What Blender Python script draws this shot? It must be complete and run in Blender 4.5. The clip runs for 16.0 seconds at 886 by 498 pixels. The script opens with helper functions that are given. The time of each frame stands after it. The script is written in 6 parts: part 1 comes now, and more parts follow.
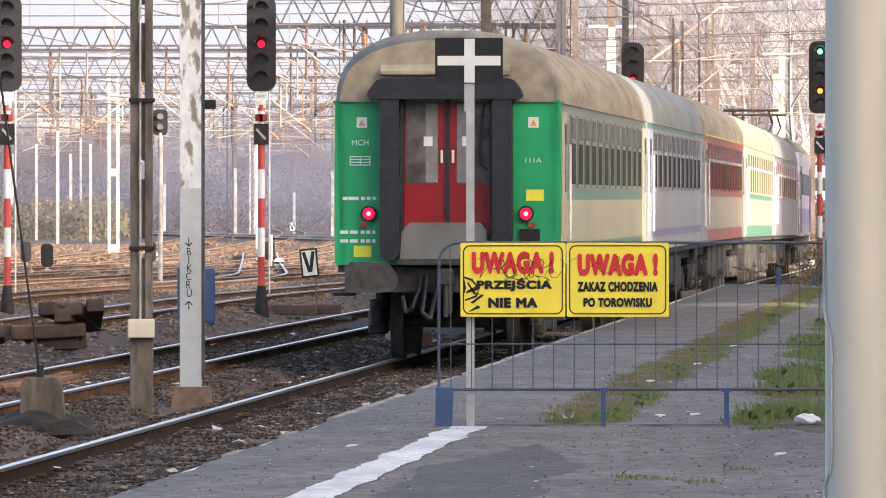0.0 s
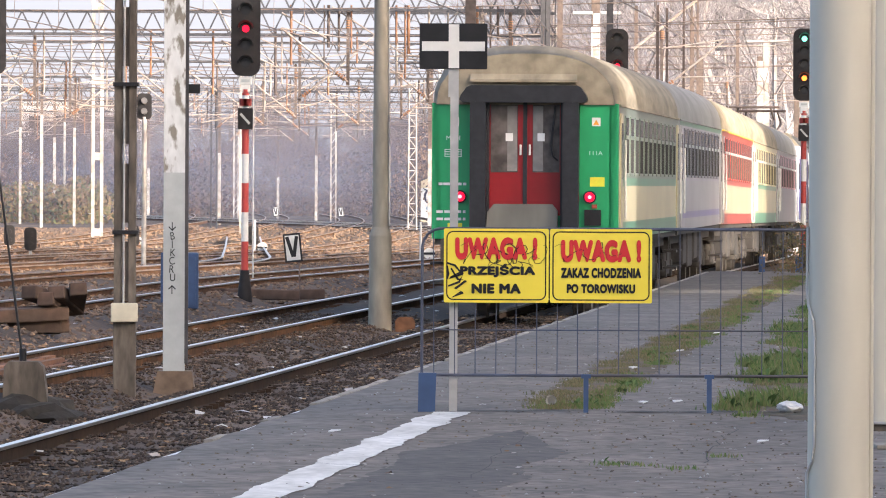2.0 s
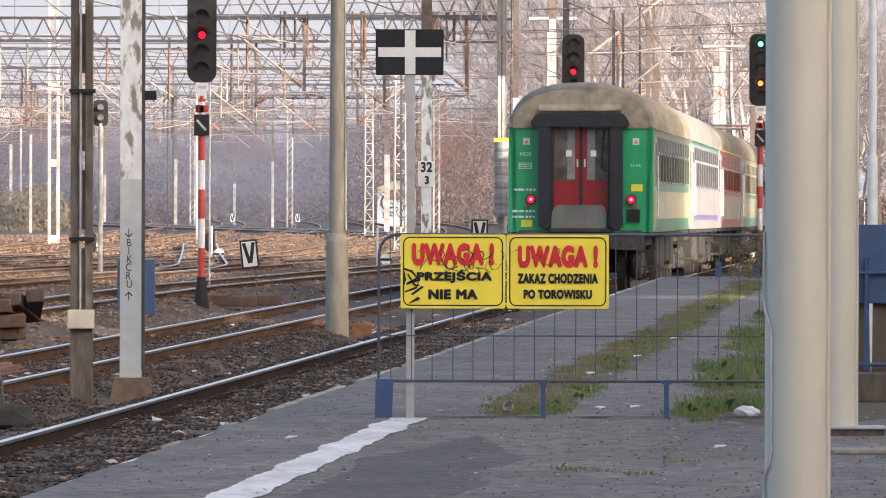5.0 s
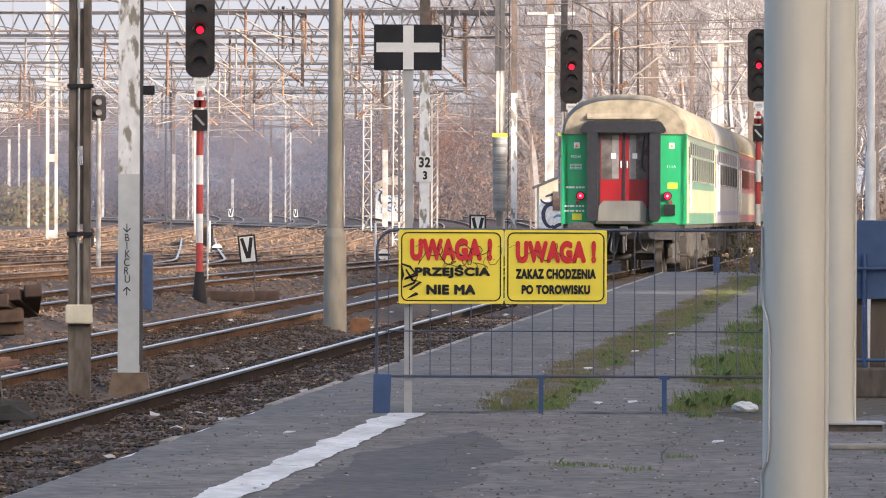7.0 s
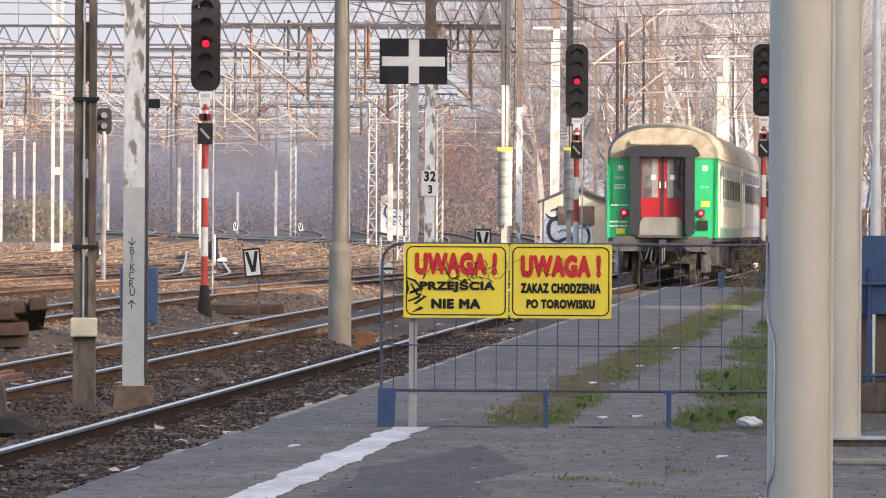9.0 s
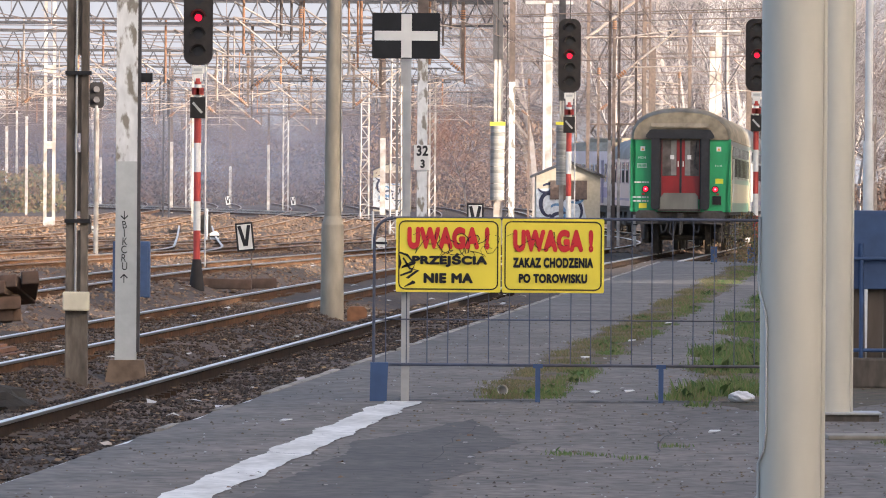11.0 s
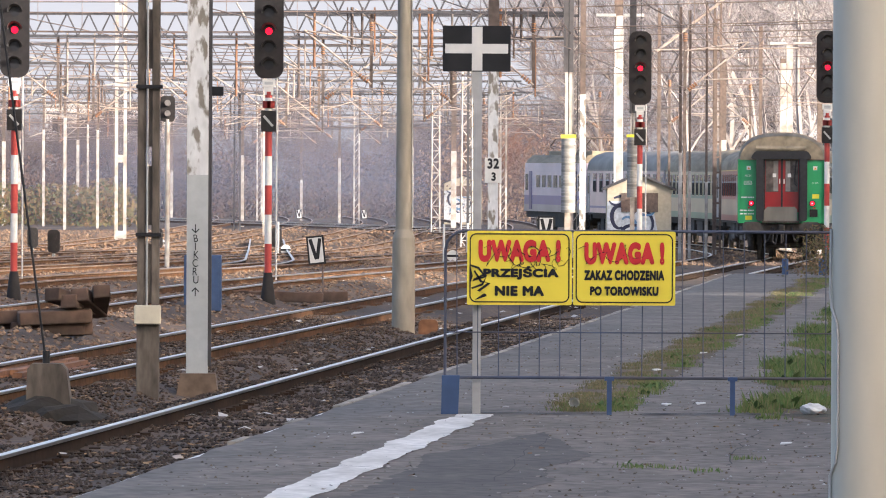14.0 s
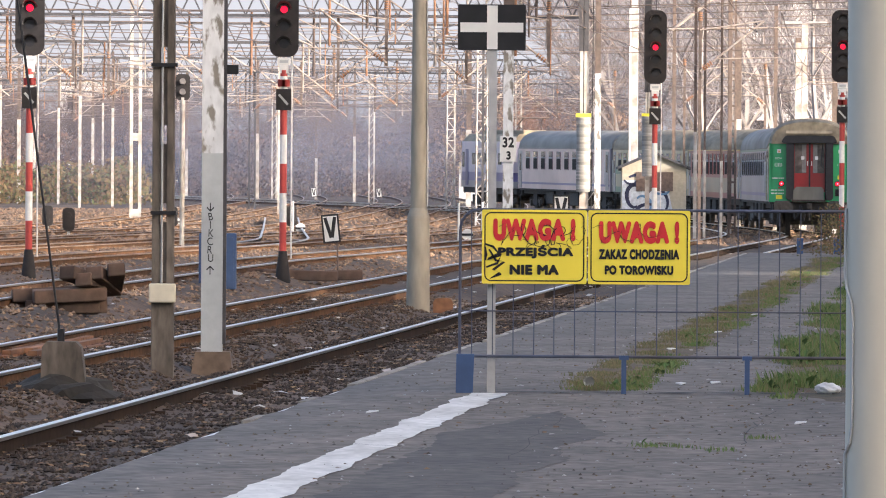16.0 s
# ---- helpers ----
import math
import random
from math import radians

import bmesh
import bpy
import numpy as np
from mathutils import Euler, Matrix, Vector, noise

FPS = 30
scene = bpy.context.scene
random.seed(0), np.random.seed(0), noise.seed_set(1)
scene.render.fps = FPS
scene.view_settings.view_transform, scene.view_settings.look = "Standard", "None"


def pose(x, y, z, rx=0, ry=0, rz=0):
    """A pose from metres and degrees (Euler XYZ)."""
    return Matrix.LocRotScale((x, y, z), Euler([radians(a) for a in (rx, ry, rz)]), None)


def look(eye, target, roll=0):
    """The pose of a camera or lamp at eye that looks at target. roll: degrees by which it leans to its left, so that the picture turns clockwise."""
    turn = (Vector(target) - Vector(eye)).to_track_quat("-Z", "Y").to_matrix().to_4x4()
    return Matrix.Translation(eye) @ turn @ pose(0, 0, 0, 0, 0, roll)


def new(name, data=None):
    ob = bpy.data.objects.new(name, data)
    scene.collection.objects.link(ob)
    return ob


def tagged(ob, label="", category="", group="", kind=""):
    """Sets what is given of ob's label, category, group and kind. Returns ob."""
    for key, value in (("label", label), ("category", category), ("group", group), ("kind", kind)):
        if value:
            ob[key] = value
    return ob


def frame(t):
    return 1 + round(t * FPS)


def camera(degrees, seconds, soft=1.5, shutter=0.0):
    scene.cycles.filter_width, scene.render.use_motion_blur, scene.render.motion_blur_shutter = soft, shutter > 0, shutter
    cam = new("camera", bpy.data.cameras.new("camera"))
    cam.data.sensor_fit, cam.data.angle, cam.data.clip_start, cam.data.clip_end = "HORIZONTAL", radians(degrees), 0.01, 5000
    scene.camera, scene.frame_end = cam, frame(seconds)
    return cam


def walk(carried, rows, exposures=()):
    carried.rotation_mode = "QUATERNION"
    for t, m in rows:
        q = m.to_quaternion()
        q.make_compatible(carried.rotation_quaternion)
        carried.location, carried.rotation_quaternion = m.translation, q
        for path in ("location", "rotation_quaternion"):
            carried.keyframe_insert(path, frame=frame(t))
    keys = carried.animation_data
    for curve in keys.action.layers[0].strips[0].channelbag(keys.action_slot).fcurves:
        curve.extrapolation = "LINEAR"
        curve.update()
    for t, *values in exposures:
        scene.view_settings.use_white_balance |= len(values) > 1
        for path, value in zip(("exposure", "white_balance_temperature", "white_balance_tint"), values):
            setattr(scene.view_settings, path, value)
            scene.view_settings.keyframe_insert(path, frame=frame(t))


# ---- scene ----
EYE = (0.0, 0.0, 2.03)
TURNS = [  # seconds, turn to the left, tilt, lean (degrees)
    (0.0, 0.0, -0.3862, 0.0), (0.5, 0.0257, -0.3849, 0.068), (1.0, 0.0053, -0.5109, 0.127),
    (1.5, 0.065, -0.5489, 0.177), (2.0, -0.1243, -0.4944, 0.281), (2.5, -0.4455, -0.4703, 0.21),
    (3.0, -0.4012, -0.3698, 0.14), (3.5, -0.4528, -0.4502, 0.064), (4.0, -0.4648, -0.3426, -0.105),
    (4.5, -0.4355, -0.4155, 0.099), (7.0, -0.464, -0.4847, 0.194), (7.5, -0.5003, -0.4738, 0.119),
    (8.0, -0.3858, -0.496, 0.146), (8.5, -0.3553, -0.4172, 0.213), (9.0, -0.4259, -0.379, 0.352),
    (9.2, -0.4845, -0.3735, 0.402), (11.3, -0.4845, -0.6873, 0.417), (11.5, -0.4668, -0.7558, 0.256),
    (12.0, -0.3838, -0.6796, 0.199), (12.5, -0.2715, -0.6883, 0.129), (13.0, -0.166, -0.6464, 0.136),
    (13.5, 0.0476, -0.5491, 0.192), (14.0, 0.0504, -0.4777, 0.281), (14.5, 0.0291, -0.4031, 0.052),
    (15.0, 0.0994, -0.5024, 0.359), (15.5, 0.0712, -0.5957, 0.36), (16.0, 0.1608, -0.6381, 0.373),
]
cam = camera(6.647, 16.0, soft=1.05)
walk(cam, [(t, pose(*EYE) @ pose(0, 0, 0, 0, 0, a) @ pose(0, 0, 0, 90 + b) @ pose(0, 0, 0, 0, 0, c)) for t, a, b, c in TURNS],
     exposures=[(0, 2.08, 6580, 12), (1.5, 2.08, 6580, 12), (3.5, 1.84, 6580, 12), (9, 1.78, 6580, 12), (12.5, 1.8, 6580, 12), (14.5, 1.86, 6580, 12), (16, 1.84, 6580, 12)])


# ---- light: low autumn sun behind the camera, hazy sky ----
world = bpy.data.worlds.new("hazy_sky")
scene.world = world
world.use_nodes = True
wn, wl = world.node_tree.nodes, world.node_tree.links
sky = wn.new("ShaderNodeTexSky")
sky.sky_type, sky.sun_disc = "NISHITA", False
SUN_TURN, SUN_RISE = 128.0, 17.0
sky.sun_elevation, sky.sun_rotation = radians(SUN_RISE), radians(SUN_TURN)
sky.air_density, sky.dust_density, sky.ozone_density = 0.7, 4.0, 0.5
wl.new(sky.outputs[0], wn["Background"].inputs[0])
wn["Background"].inputs[1].default_value = 0.15
SUN_WAY = Vector((math.sin(radians(SUN_TURN)) * math.cos(radians(SUN_RISE)), math.cos(radians(SUN_TURN)) * math.cos(radians(SUN_RISE)), math.sin(radians(SUN_RISE))))
sun_data = bpy.data.lights.new("sun", "SUN")
sun_data.energy, sun_data.angle, sun_data.color = 1.7, radians(0.6), (1.0, 0.96, 0.93)
sun = new("sun", sun_data)
sun.matrix_world = look(SUN_WAY * 300, (0, 0, 0))


# ---- materials ----
MATS = {}


def mat(name, base, rough=0.7, metal=0.0, var=0.25, grain=8.0, stain=0.6, bump=0.2, second=None, glow=0.0, streak=1.0, by_object=False, spec=0.5, sharp=0.12, level=0.5, along=1.0):
    """A worn surface: base colour, large stains and fine grain, with relief."""
    if name in MATS:
        return MATS[name]
    m = MATS[name] = bpy.data.materials.new(name)
    m.use_nodes = True
    n, l = m.node_tree.nodes, m.node_tree.links
    b = n["Principled BSDF"]
    b.inputs["Roughness"].default_value, b.inputs["Metallic"].default_value = rough, metal
    b.inputs["Specular IOR Level"].default_value = spec
    tc = n.new("ShaderNodeTexCoord")
    mp = n.new("ShaderNodeMapping")
    mp.inputs["Scale"].default_value = (1, along, streak)
    l.new(tc.outputs["Object"], mp.inputs[0])
    big, fine = n.new("ShaderNodeTexNoise"), n.new("ShaderNodeTexNoise")
    for t, s in ((big, stain), (fine, grain)):
        t.inputs["Scale"].default_value, t.inputs["Detail"].default_value = s, 5
        l.new(mp.outputs[0], t.inputs["Vector"])
    c2 = second or tuple(c * (1 - var) for c in base)
    mix = n.new("ShaderNodeMix")
    mix.data_type = "RGBA"
    ramp = n.new("ShaderNodeMapRange")
    ramp.inputs[1].default_value, ramp.inputs[2].default_value = level - sharp, level + sharp
    l.new(big.outputs[0], ramp.inputs[0])
    l.new(ramp.outputs[0], mix.inputs[0])
    mix.inputs[6].default_value, mix.inputs[7].default_value = (*base, 1), (*c2, 1)
    hsv = n.new("ShaderNodeHueSaturation")
    l.new(mix.outputs[2], hsv.inputs["Color"])
    val = n.new("ShaderNodeMapRange")
    val.inputs[1].default_value, val.inputs[2].default_value = 0.3, 0.7
    val.inputs[3].default_value, val.inputs[4].default_value = 1 - var, 1 + var
    l.new(fine.outputs[0], val.inputs[0])
    last = val.outputs[0]
    if by_object:
        info = n.new("ShaderNodeObjectInfo")
        r = n.new("ShaderNodeMapRange")
        r.inputs[3].default_value, r.inputs[4].default_value = 0.7, 1.25
        l.new(info.outputs["Random"], r.inputs[0])
        mul = n.new("ShaderNodeMath")
        mul.operation = "MULTIPLY"
        l.new(last, mul.inputs[0]), l.new(r.outputs[0], mul.inputs[1])
        last = mul.outputs[0]
    l.new(last, hsv.inputs["Value"])
    l.new(hsv.outputs[0], b.inputs["Base Color"])
    if bump:
        bp = n.new("ShaderNodeBump")
        bp.inputs["Strength"].default_value, bp.inputs["Distance"].default_value = bump, 0.02
        l.new(fine.outputs[0], bp.inputs["Height"])
        l.new(bp.outputs[0], b.inputs["Normal"])
    if glow:
        b.inputs["Emission Color"].default_value, b.inputs["Emission Strength"].default_value = (*base, 1), glow
    return m


def isle(name, colours, rough=0.9, bump=0.0, through=0.0):
    """Loose pieces in one mesh, each piece with its own tone."""
    m = MATS[name] = bpy.data.materials.new(name)
    m.use_nodes = True
    n, l = m.node_tree.nodes, m.node_tree.links
    b = n["Principled BSDF"]
    b.inputs["Roughness"].default_value = rough
    geo = n.new("ShaderNodeNewGeometry")
    r = n.new("ShaderNodeValToRGB")
    while len(r.color_ramp.elements) < len(colours):
        r.color_ramp.elements.new(0.5)
    for i, c in enumerate(colours):
        r.color_ramp.elements[i].position, r.color_ramp.elements[i].color = i / max(1, len(colours) - 1), (*c, 1)
    l.new(geo.outputs["Random Per Island"], r.inputs[0])
    l.new(r.outputs[0], b.inputs["Base Color"])
    return m


CONCRETE = mat("weathered_concrete", (0.30, 0.27, 0.22), 0.9, var=0.2, second=(0.20, 0.175, 0.14), streak=0.3)
DARK_CONCRETE = mat("sooty_concrete", (0.135, 0.112, 0.09), 0.95, var=0.4, grain=14, stain=3.0, second=(0.075, 0.062, 0.05), streak=0.3)
ASPHALT = mat("old_asphalt", (0.158, 0.132, 0.109), 0.9, var=0.4, grain=10, stain=1.3, second=(0.108, 0.09, 0.074), bump=0.5, sharp=0.14, along=0.6)
PATCH = mat("dark_asphalt_patch", (0.088, 0.074, 0.062), 0.88, var=0.35, grain=10, bump=0.4, along=0.6, stain=1.5, second=(0.066, 0.056, 0.048))
WHITE_LINE = mat("worn_white_paint", (0.66, 0.64, 0.60), 0.8, var=0.14, grain=14, stain=2.5, second=(0.50, 0.48, 0.44), along=0.3)
RAIL_TOP = mat("polished_rail_head", (0.66, 0.63, 0.60), 0.3, 1.0, var=0.08, bump=0.02)
RAIL_RUST = mat("rusty_rail_web", (0.04, 0.025, 0.017), 0.9, var=0.3, second=(0.022, 0.016, 0.012), spec=0.1)
# Rust for the yard rails, brighter and more orange as if in sun.
RAIL_SUNLIT = mat("sunlit_rusty_rail_web", (0.12, 0.062, 0.032), 0.9, var=0.35, second=(0.07, 0.038, 0.022), spec=0.1)
RAIL_DULL = mat("rusty_rail_head", (0.34, 0.27, 0.22), 0.5, 0.7, var=0.2, second=(0.24, 0.15, 0.10))
TIMBER = mat("tarred_timber", (0.075, 0.058, 0.045), 0.9, var=0.35, grain=6, streak=0.2, by_object=True)
GROUND = mat("gravel_ground", (0.09, 0.057, 0.036), 0.95, var=0.5, grain=6, stain=0.12, second=(0.04, 0.026, 0.017), bump=0.9)
CREAM_STEEL = mat("cream_painted_steel", (0.51, 0.485, 0.41), 0.5, var=0.05, second=(0.465, 0.44, 0.37), streak=0.3, bump=0.05)
GREY_STEEL = mat("grey_painted_steel", (0.40, 0.42, 0.42), 0.6, var=0.08, second=(0.33, 0.35, 0.35))
GALV = mat("galvanised_steel", (0.42, 0.42, 0.41), 0.55, 0.5, var=0.15)
PALE_MAST = mat("pale_painted_steel", (0.50, 0.48, 0.45), 0.65, var=0.18, grain=3, stain=2.2, second=(0.29, 0.245, 0.21))
BROWN_STEEL = mat("rusted_mast_steel", (0.15, 0.105, 0.085), 0.8, var=0.3, second=(0.09, 0.07, 0.06))
DARK_STEEL = mat("dark_gantry_steel", (0.06, 0.058, 0.064), 0.7, var=0.25)
BLUE = mat("blue_painted_steel", (0.03, 0.07, 0.165), 0.5, var=0.15, second=(0.03, 0.06, 0.13))
BLACK = mat("black_enamel", (0.016, 0.016, 0.018), 0.5, var=0.2, spec=0.25)
WHITE = mat("white_enamel", (0.64, 0.63, 0.60), 0.5, var=0.06)
YELLOW = mat("yellow_sign_sheet", (0.80, 0.64, 0.055), 0.5, var=0.05, grain=3)
RED_INK = mat("red_sign_ink", (0.55, 0.015, 0.02), 0.5, var=0.05)
SIGNAL_RED = mat("red_post_paint", (0.45, 0.05, 0.04), 0.55, var=0.15)
SIGNAL_WHITE = mat("white_post_paint", (0.72, 0.70, 0.66), 0.55, var=0.1)
HOOD = mat("signal_hood_black", (0.026, 0.023, 0.023), 0.75, var=0.2, spec=0.25)
LAMP_RED = mat("lit_red_lens", (0.95, 0.0, 0.02), 0.3, glow=0.75, var=0.0)
LAMP_GREEN = mat("lit_green_lens", (0.1, 1.0, 0.6), 0.3, glow=1.2, var=0.0)
LAMP_AMBER = mat("lit_amber_lens", (1.0, 0.15, 0.02), 0.3, glow=1.2, var=0.0)
LAMP_CORE = mat("lit_lamp_core", (1.0, 0.25, 0.3), 0.3, glow=1.0, var=0.0)
LAMP_OFF = mat("unlit_lens", (0.03, 0.03, 0.035), 0.2, var=0.1)
WIRE = mat("contact_wire", (0.22, 0.17, 0.15), 0.6, 0.5, var=0.2)
PORCELAIN = mat("brown_insulator", (0.30, 0.14, 0.07), 0.35, var=0.2)
RUBBER = mat("black_rubber", (0.02, 0.021, 0.026), 0.5, var=0.3, spec=0.35)
GRIME = mat("oily_running_gear", (0.03, 0.028, 0.027), 0.8, var=0.4, second=(0.05, 0.043, 0.037))
GLASS = mat("dark_window_glass", (0.03, 0.032, 0.035), 0.18, var=0.1, bump=0.0, spec=0.35)


# Shaded copy of the window glass: lower panes painted dark, without reflection.
SHADED_GLASS = mat("dark_shaded_glass", (0.07, 0.068, 0.065), 0.4, var=0.15, bump=0.0, spec=0.0)


# ---- building kit ----
def box(bm, x0, x1, y0, y1, z0, z1, mi=0, bevel=0.0):
    vs = [bm.verts.new((x, y, z)) for x in (x0, x1) for y in (y0, y1) for z in (z0, z1)]
    fs = [bm.faces.new([vs[i] for i in q]) for q in ((0, 1, 3, 2), (4, 6, 7, 5), (0, 4, 5, 1), (2, 3, 7, 6), (0, 2, 6, 4), (1, 5, 7, 3))]
    for f in fs:
        f.material_index = mi
    if bevel:
        es = {e for f in fs for e in f.edges}
        for f in bmesh.ops.bevel(bm, geom=list(es), offset=bevel, segments=2, affect="EDGES", profile=0.5)["faces"]:
            f.material_index = mi


def rod(bm, p0, p1, r0, r1=None, n=8, mi=0, caps=True):
    p0, p1 = Vector(p0), Vector(p1)
    r1 = r0 if r1 is None else r1
    q = (p1 - p0).to_track_quat("Z", "Y")
    rings = []
    for p, r in ((p0, r0), (p1, r1)):
        rings.append([bm.verts.new(p + q @ Vector((r * math.cos(2 * math.pi * i / n), r * math.sin(2 * math.pi * i / n), 0))) for i in range(n)])
    for i in range(n):
        f = bm.faces.new((rings[0][i], rings[0][(i + 1) % n], rings[1][(i + 1) % n], rings[1][i]))
        f.material_index, f.smooth = mi, n > 5
    if caps:
        for f in (bm.faces.new(rings[0][::-1]), bm.faces.new(rings[1])):
            f.material_index = mi
            for e in f.edges:
                e.smooth = False


def tube(bm, pts, r, n=4):
    """One continuous wire through points that run mostly along one way."""
    prev = None
    for i, p in enumerate(pts):
        d = Vector(pts[min(i + 1, len(pts) - 1)]) - Vector(pts[max(i - 1, 0)])
        q = d.to_track_quat("Z", "Y")
        row = [bm.verts.new(Vector(p) + q @ Vector((r * math.cos(2 * math.pi * k / n), r * math.sin(2 * math.pi * k / n), 0))) for k in range(n)]
        if prev:
            for k in range(n):
                bm.faces.new((prev[k], prev[(k + 1) % n], row[(k + 1) % n], row[k])).smooth = True
        prev = row


def bar(bm, p0, p1, w, h, mi=0):
    """A square bar from p0 to p1."""
    p0, p1 = Vector(p0), Vector(p1)
    q = (p1 - p0).to_track_quat("Z", "Y")
    r = [[bm.verts.new(p + q @ Vector((sx * w / 2, sy * h / 2, 0))) for sx, sy in ((-1, -1), (1, -1), (1, 1), (-1, 1))] for p in (p0, p1)]
    for i in range(4):
        bm.faces.new((r[0][i], r[0][(i + 1) % 4], r[1][(i + 1) % 4], r[1][i])).material_index = mi
    bm.faces.new(r[0][::-1]).material_index = mi
    bm.faces.new(r[1]).material_index = mi


def prism(bm, outline, lo, hi, axis="y", mi=0):
    """An outline of (a, b) pairs, pushed from lo to hi along an axis."""
    def put(a, b, c):
        return (a, c, b) if axis == "y" else (a, b, c) if axis == "z" else (c, a, b)
    r = [[bm.verts.new(put(a, b, c)) for a, b in outline] for c in (lo, hi)]
    k = len(outline)
    fs = [bm.faces.new((r[0][i], r[0][(i + 1) % k], r[1][(i + 1) % k], r[1][i])) for i in range(k)]
    fs += [bm.faces.new(r[0][::-1]), bm.faces.new(r[1])]
    for f in fs:
        f.material_index = mi
    bmesh.ops.recalc_face_normals(bm, faces=fs)


def rounded(w, h, r, n=5, cx=0.0, cz=0.0):
    pts = []
    for sx, sz, a0 in ((1, 1, 0), (-1, 1, 90), (-1, -1, 180), (1, -1, 270)):
        for i in range(n + 1):
            a = radians(a0 + 90 * i / n)
            pts.append((cx + sx * (w / 2 - r) + r * math.cos(a), cz + sz * (h / 2 - r) + r * math.sin(a)))
    return pts


def mesh_of(name, bm, mats):
    me = bpy.data.meshes.new(name)
    bm.to_mesh(me)
    bm.free()
    for m in mats if isinstance(mats, (list, tuple)) else [mats]:
        me.materials.append(m)
    return me


def part(name, bm, mats, parent, label="", at=None):
    ob = new(name, mesh_of(name, bm, mats))
    ob.parent = parent
    if at is not None:
        ob.matrix_basis = at
    return tagged(ob, label)


def thing(name, m, label, category, group=""):
    ob = new(name)
    ob.empty_display_size = 0.3
    ob.matrix_basis = m
    return tagged(ob, label, category, group)


def setting(name, bm, mats, label, category):
    return tagged(new(name, mesh_of(name, bm, mats)), label, category, kind="structure")


def stroke(bm, p, q, w, y):
    """A flat stroke of width w in an upright plane."""
    d = Vector((q[0] - p[0], q[1] - p[1]))
    e = d.normalized() * (w * 0.35)
    n = Vector((-d.y, d.x)).normalized() * (w / 2)
    a, b = Vector(p) - e, Vector(q) + e
    bm.faces.new([bm.verts.new((c.x, y, c.y)) for c in (a - n, b - n, b + n, a + n)])


def ribbon(bm, pts, w, y):
    """One joined stroke along a curve in an upright plane, thinner towards its ends."""
    prev, k = None, len(pts) - 1
    for i, p in enumerate(pts):
        d = (Vector(pts[min(i + 1, k)]) - Vector(pts[max(i - 1, 0)])).normalized()
        n = Vector((-d.y, d.x)) * (w / 2) * (0.45 + 0.55 * math.sin(math.pi * (i + 0.5) / (k + 1)))
        row = [bm.verts.new((p[0] + q.x, y, p[1] + q.y)) for q in (n, -n)]
        if prev:
            bm.faces.new((prev[0], prev[1], row[1], row[0]))
        prev = row


def words(name, text, size, material, parent, at, wide=1.0, label="", depth=0.002, bold=0.0, fit=None):
    cu = bpy.data.curves.new(name, "FONT")
    cu.body, cu.size, cu.align_x, cu.align_y, cu.extrude = text, size, "CENTER", "CENTER", depth
    cu.space_character = 1.0 + bold * 8
    tmp = bpy.data.objects.new(name, cu)
    me = bpy.data.meshes.new_from_object(tmp)
    bpy.data.objects.remove(tmp)
    if bold:
        thick, flat = bmesh.new(), me.copy()
        for i in range(12):
            a = math.pi * i / 6
            flat.transform(Matrix.Translation((bold * math.cos(a), bold * math.sin(a), 0.0001 * i)))
            thick.from_mesh(flat)
            flat.transform(Matrix.Translation((-bold * math.cos(a), -bold * math.sin(a), -0.0001 * i)))
        thick.to_mesh(me)
        thick.free()
        bpy.data.meshes.remove(flat)
    if fit:
        xs, ys = [v.co.x for v in me.vertices], [v.co.y for v in me.vertices]
        me.transform(Matrix.Diagonal((fit[0] / (max(xs) - min(xs)), fit[1] / (max(ys) - min(ys)), 1, 1)) @ Matrix.Translation((-(max(xs) + min(xs)) / 2, -(max(ys) + min(ys)) / 2, 0)))
    else:
        me.transform(Matrix.Diagonal((wide, 1, 1, 1)))
    me.materials.clear()
    me.materials.append(material)
    ob = new(name, me)
    ob.parent = parent
    ob.matrix_basis = at
    return tagged(ob, label)


# the main line: straight, then bending to the left
def line_x(y, off=0.0):
    return 0.03 + 0.0704 * (y - 94.5) - bend(y) + off


def bend(y):
    """How far the curve has drawn the line to the left; past 375 m it runs straight on."""
    u = min(max(0.0, y - 245), 130)
    return 6.81e-5 * u ** 2.5 + max(0.0, y - 375) * 0.2523


def line_z(y):
    return -0.0038 * (min(max(y, 160), 300) - 160) + 0.003 * max(0, min(y, 420) - 330)


def put(name, mesh, parent, m=None, label=""):
    """Another object on a mesh that is already there."""
    ob = new(name, mesh)
    ob.parent = parent
    if m is not None:
        ob.matrix_basis = m
    return tagged(ob, label)


# ---- ground, platform, tracks ----
DECK = 0.36          # platform height over the rails
EDGE = 1.71          # platform edge from the track's centre line
TRACKS = [0.0, -3.75, -8.95, -13.8, -18.2, -22.6, -27.3, -32.0]   # offsets of the tracks


def side_x(y, off):
    """The yard's other tracks: they run straight on past the bend."""
    return 0.03 + 0.0704 * (y - 94.5) + off - (bend(y) if off > -5 else max(0, y - 260) ** 2 / 5200)


def track_x(y, off):
    return line_x(y) if off == 0.0 else side_x(y, off)


def ground_z(x, y):
    near = min(abs(x - track_x(y, o)) for o in TRACKS)
    bed = 0.235 * max(0.0, min(1.0, (2.1 - near) / 0.7)) if y < 420 else 0.0
    rough = 0.05 * noise.noise((x * 0.7, y * 0.5, 0)) + 0.03 * noise.noise((x * 2.3, y * 2.3, 4))
    return -0.37 + bed + rough + line_z(y)


def steps(*spans):
    out = []
    for a, b, d in spans:
        k = max(1, round((b - a) / d))
        out += [a + (b - a) * i / k for i in range(k)]
    return out + [spans[-1][1]]


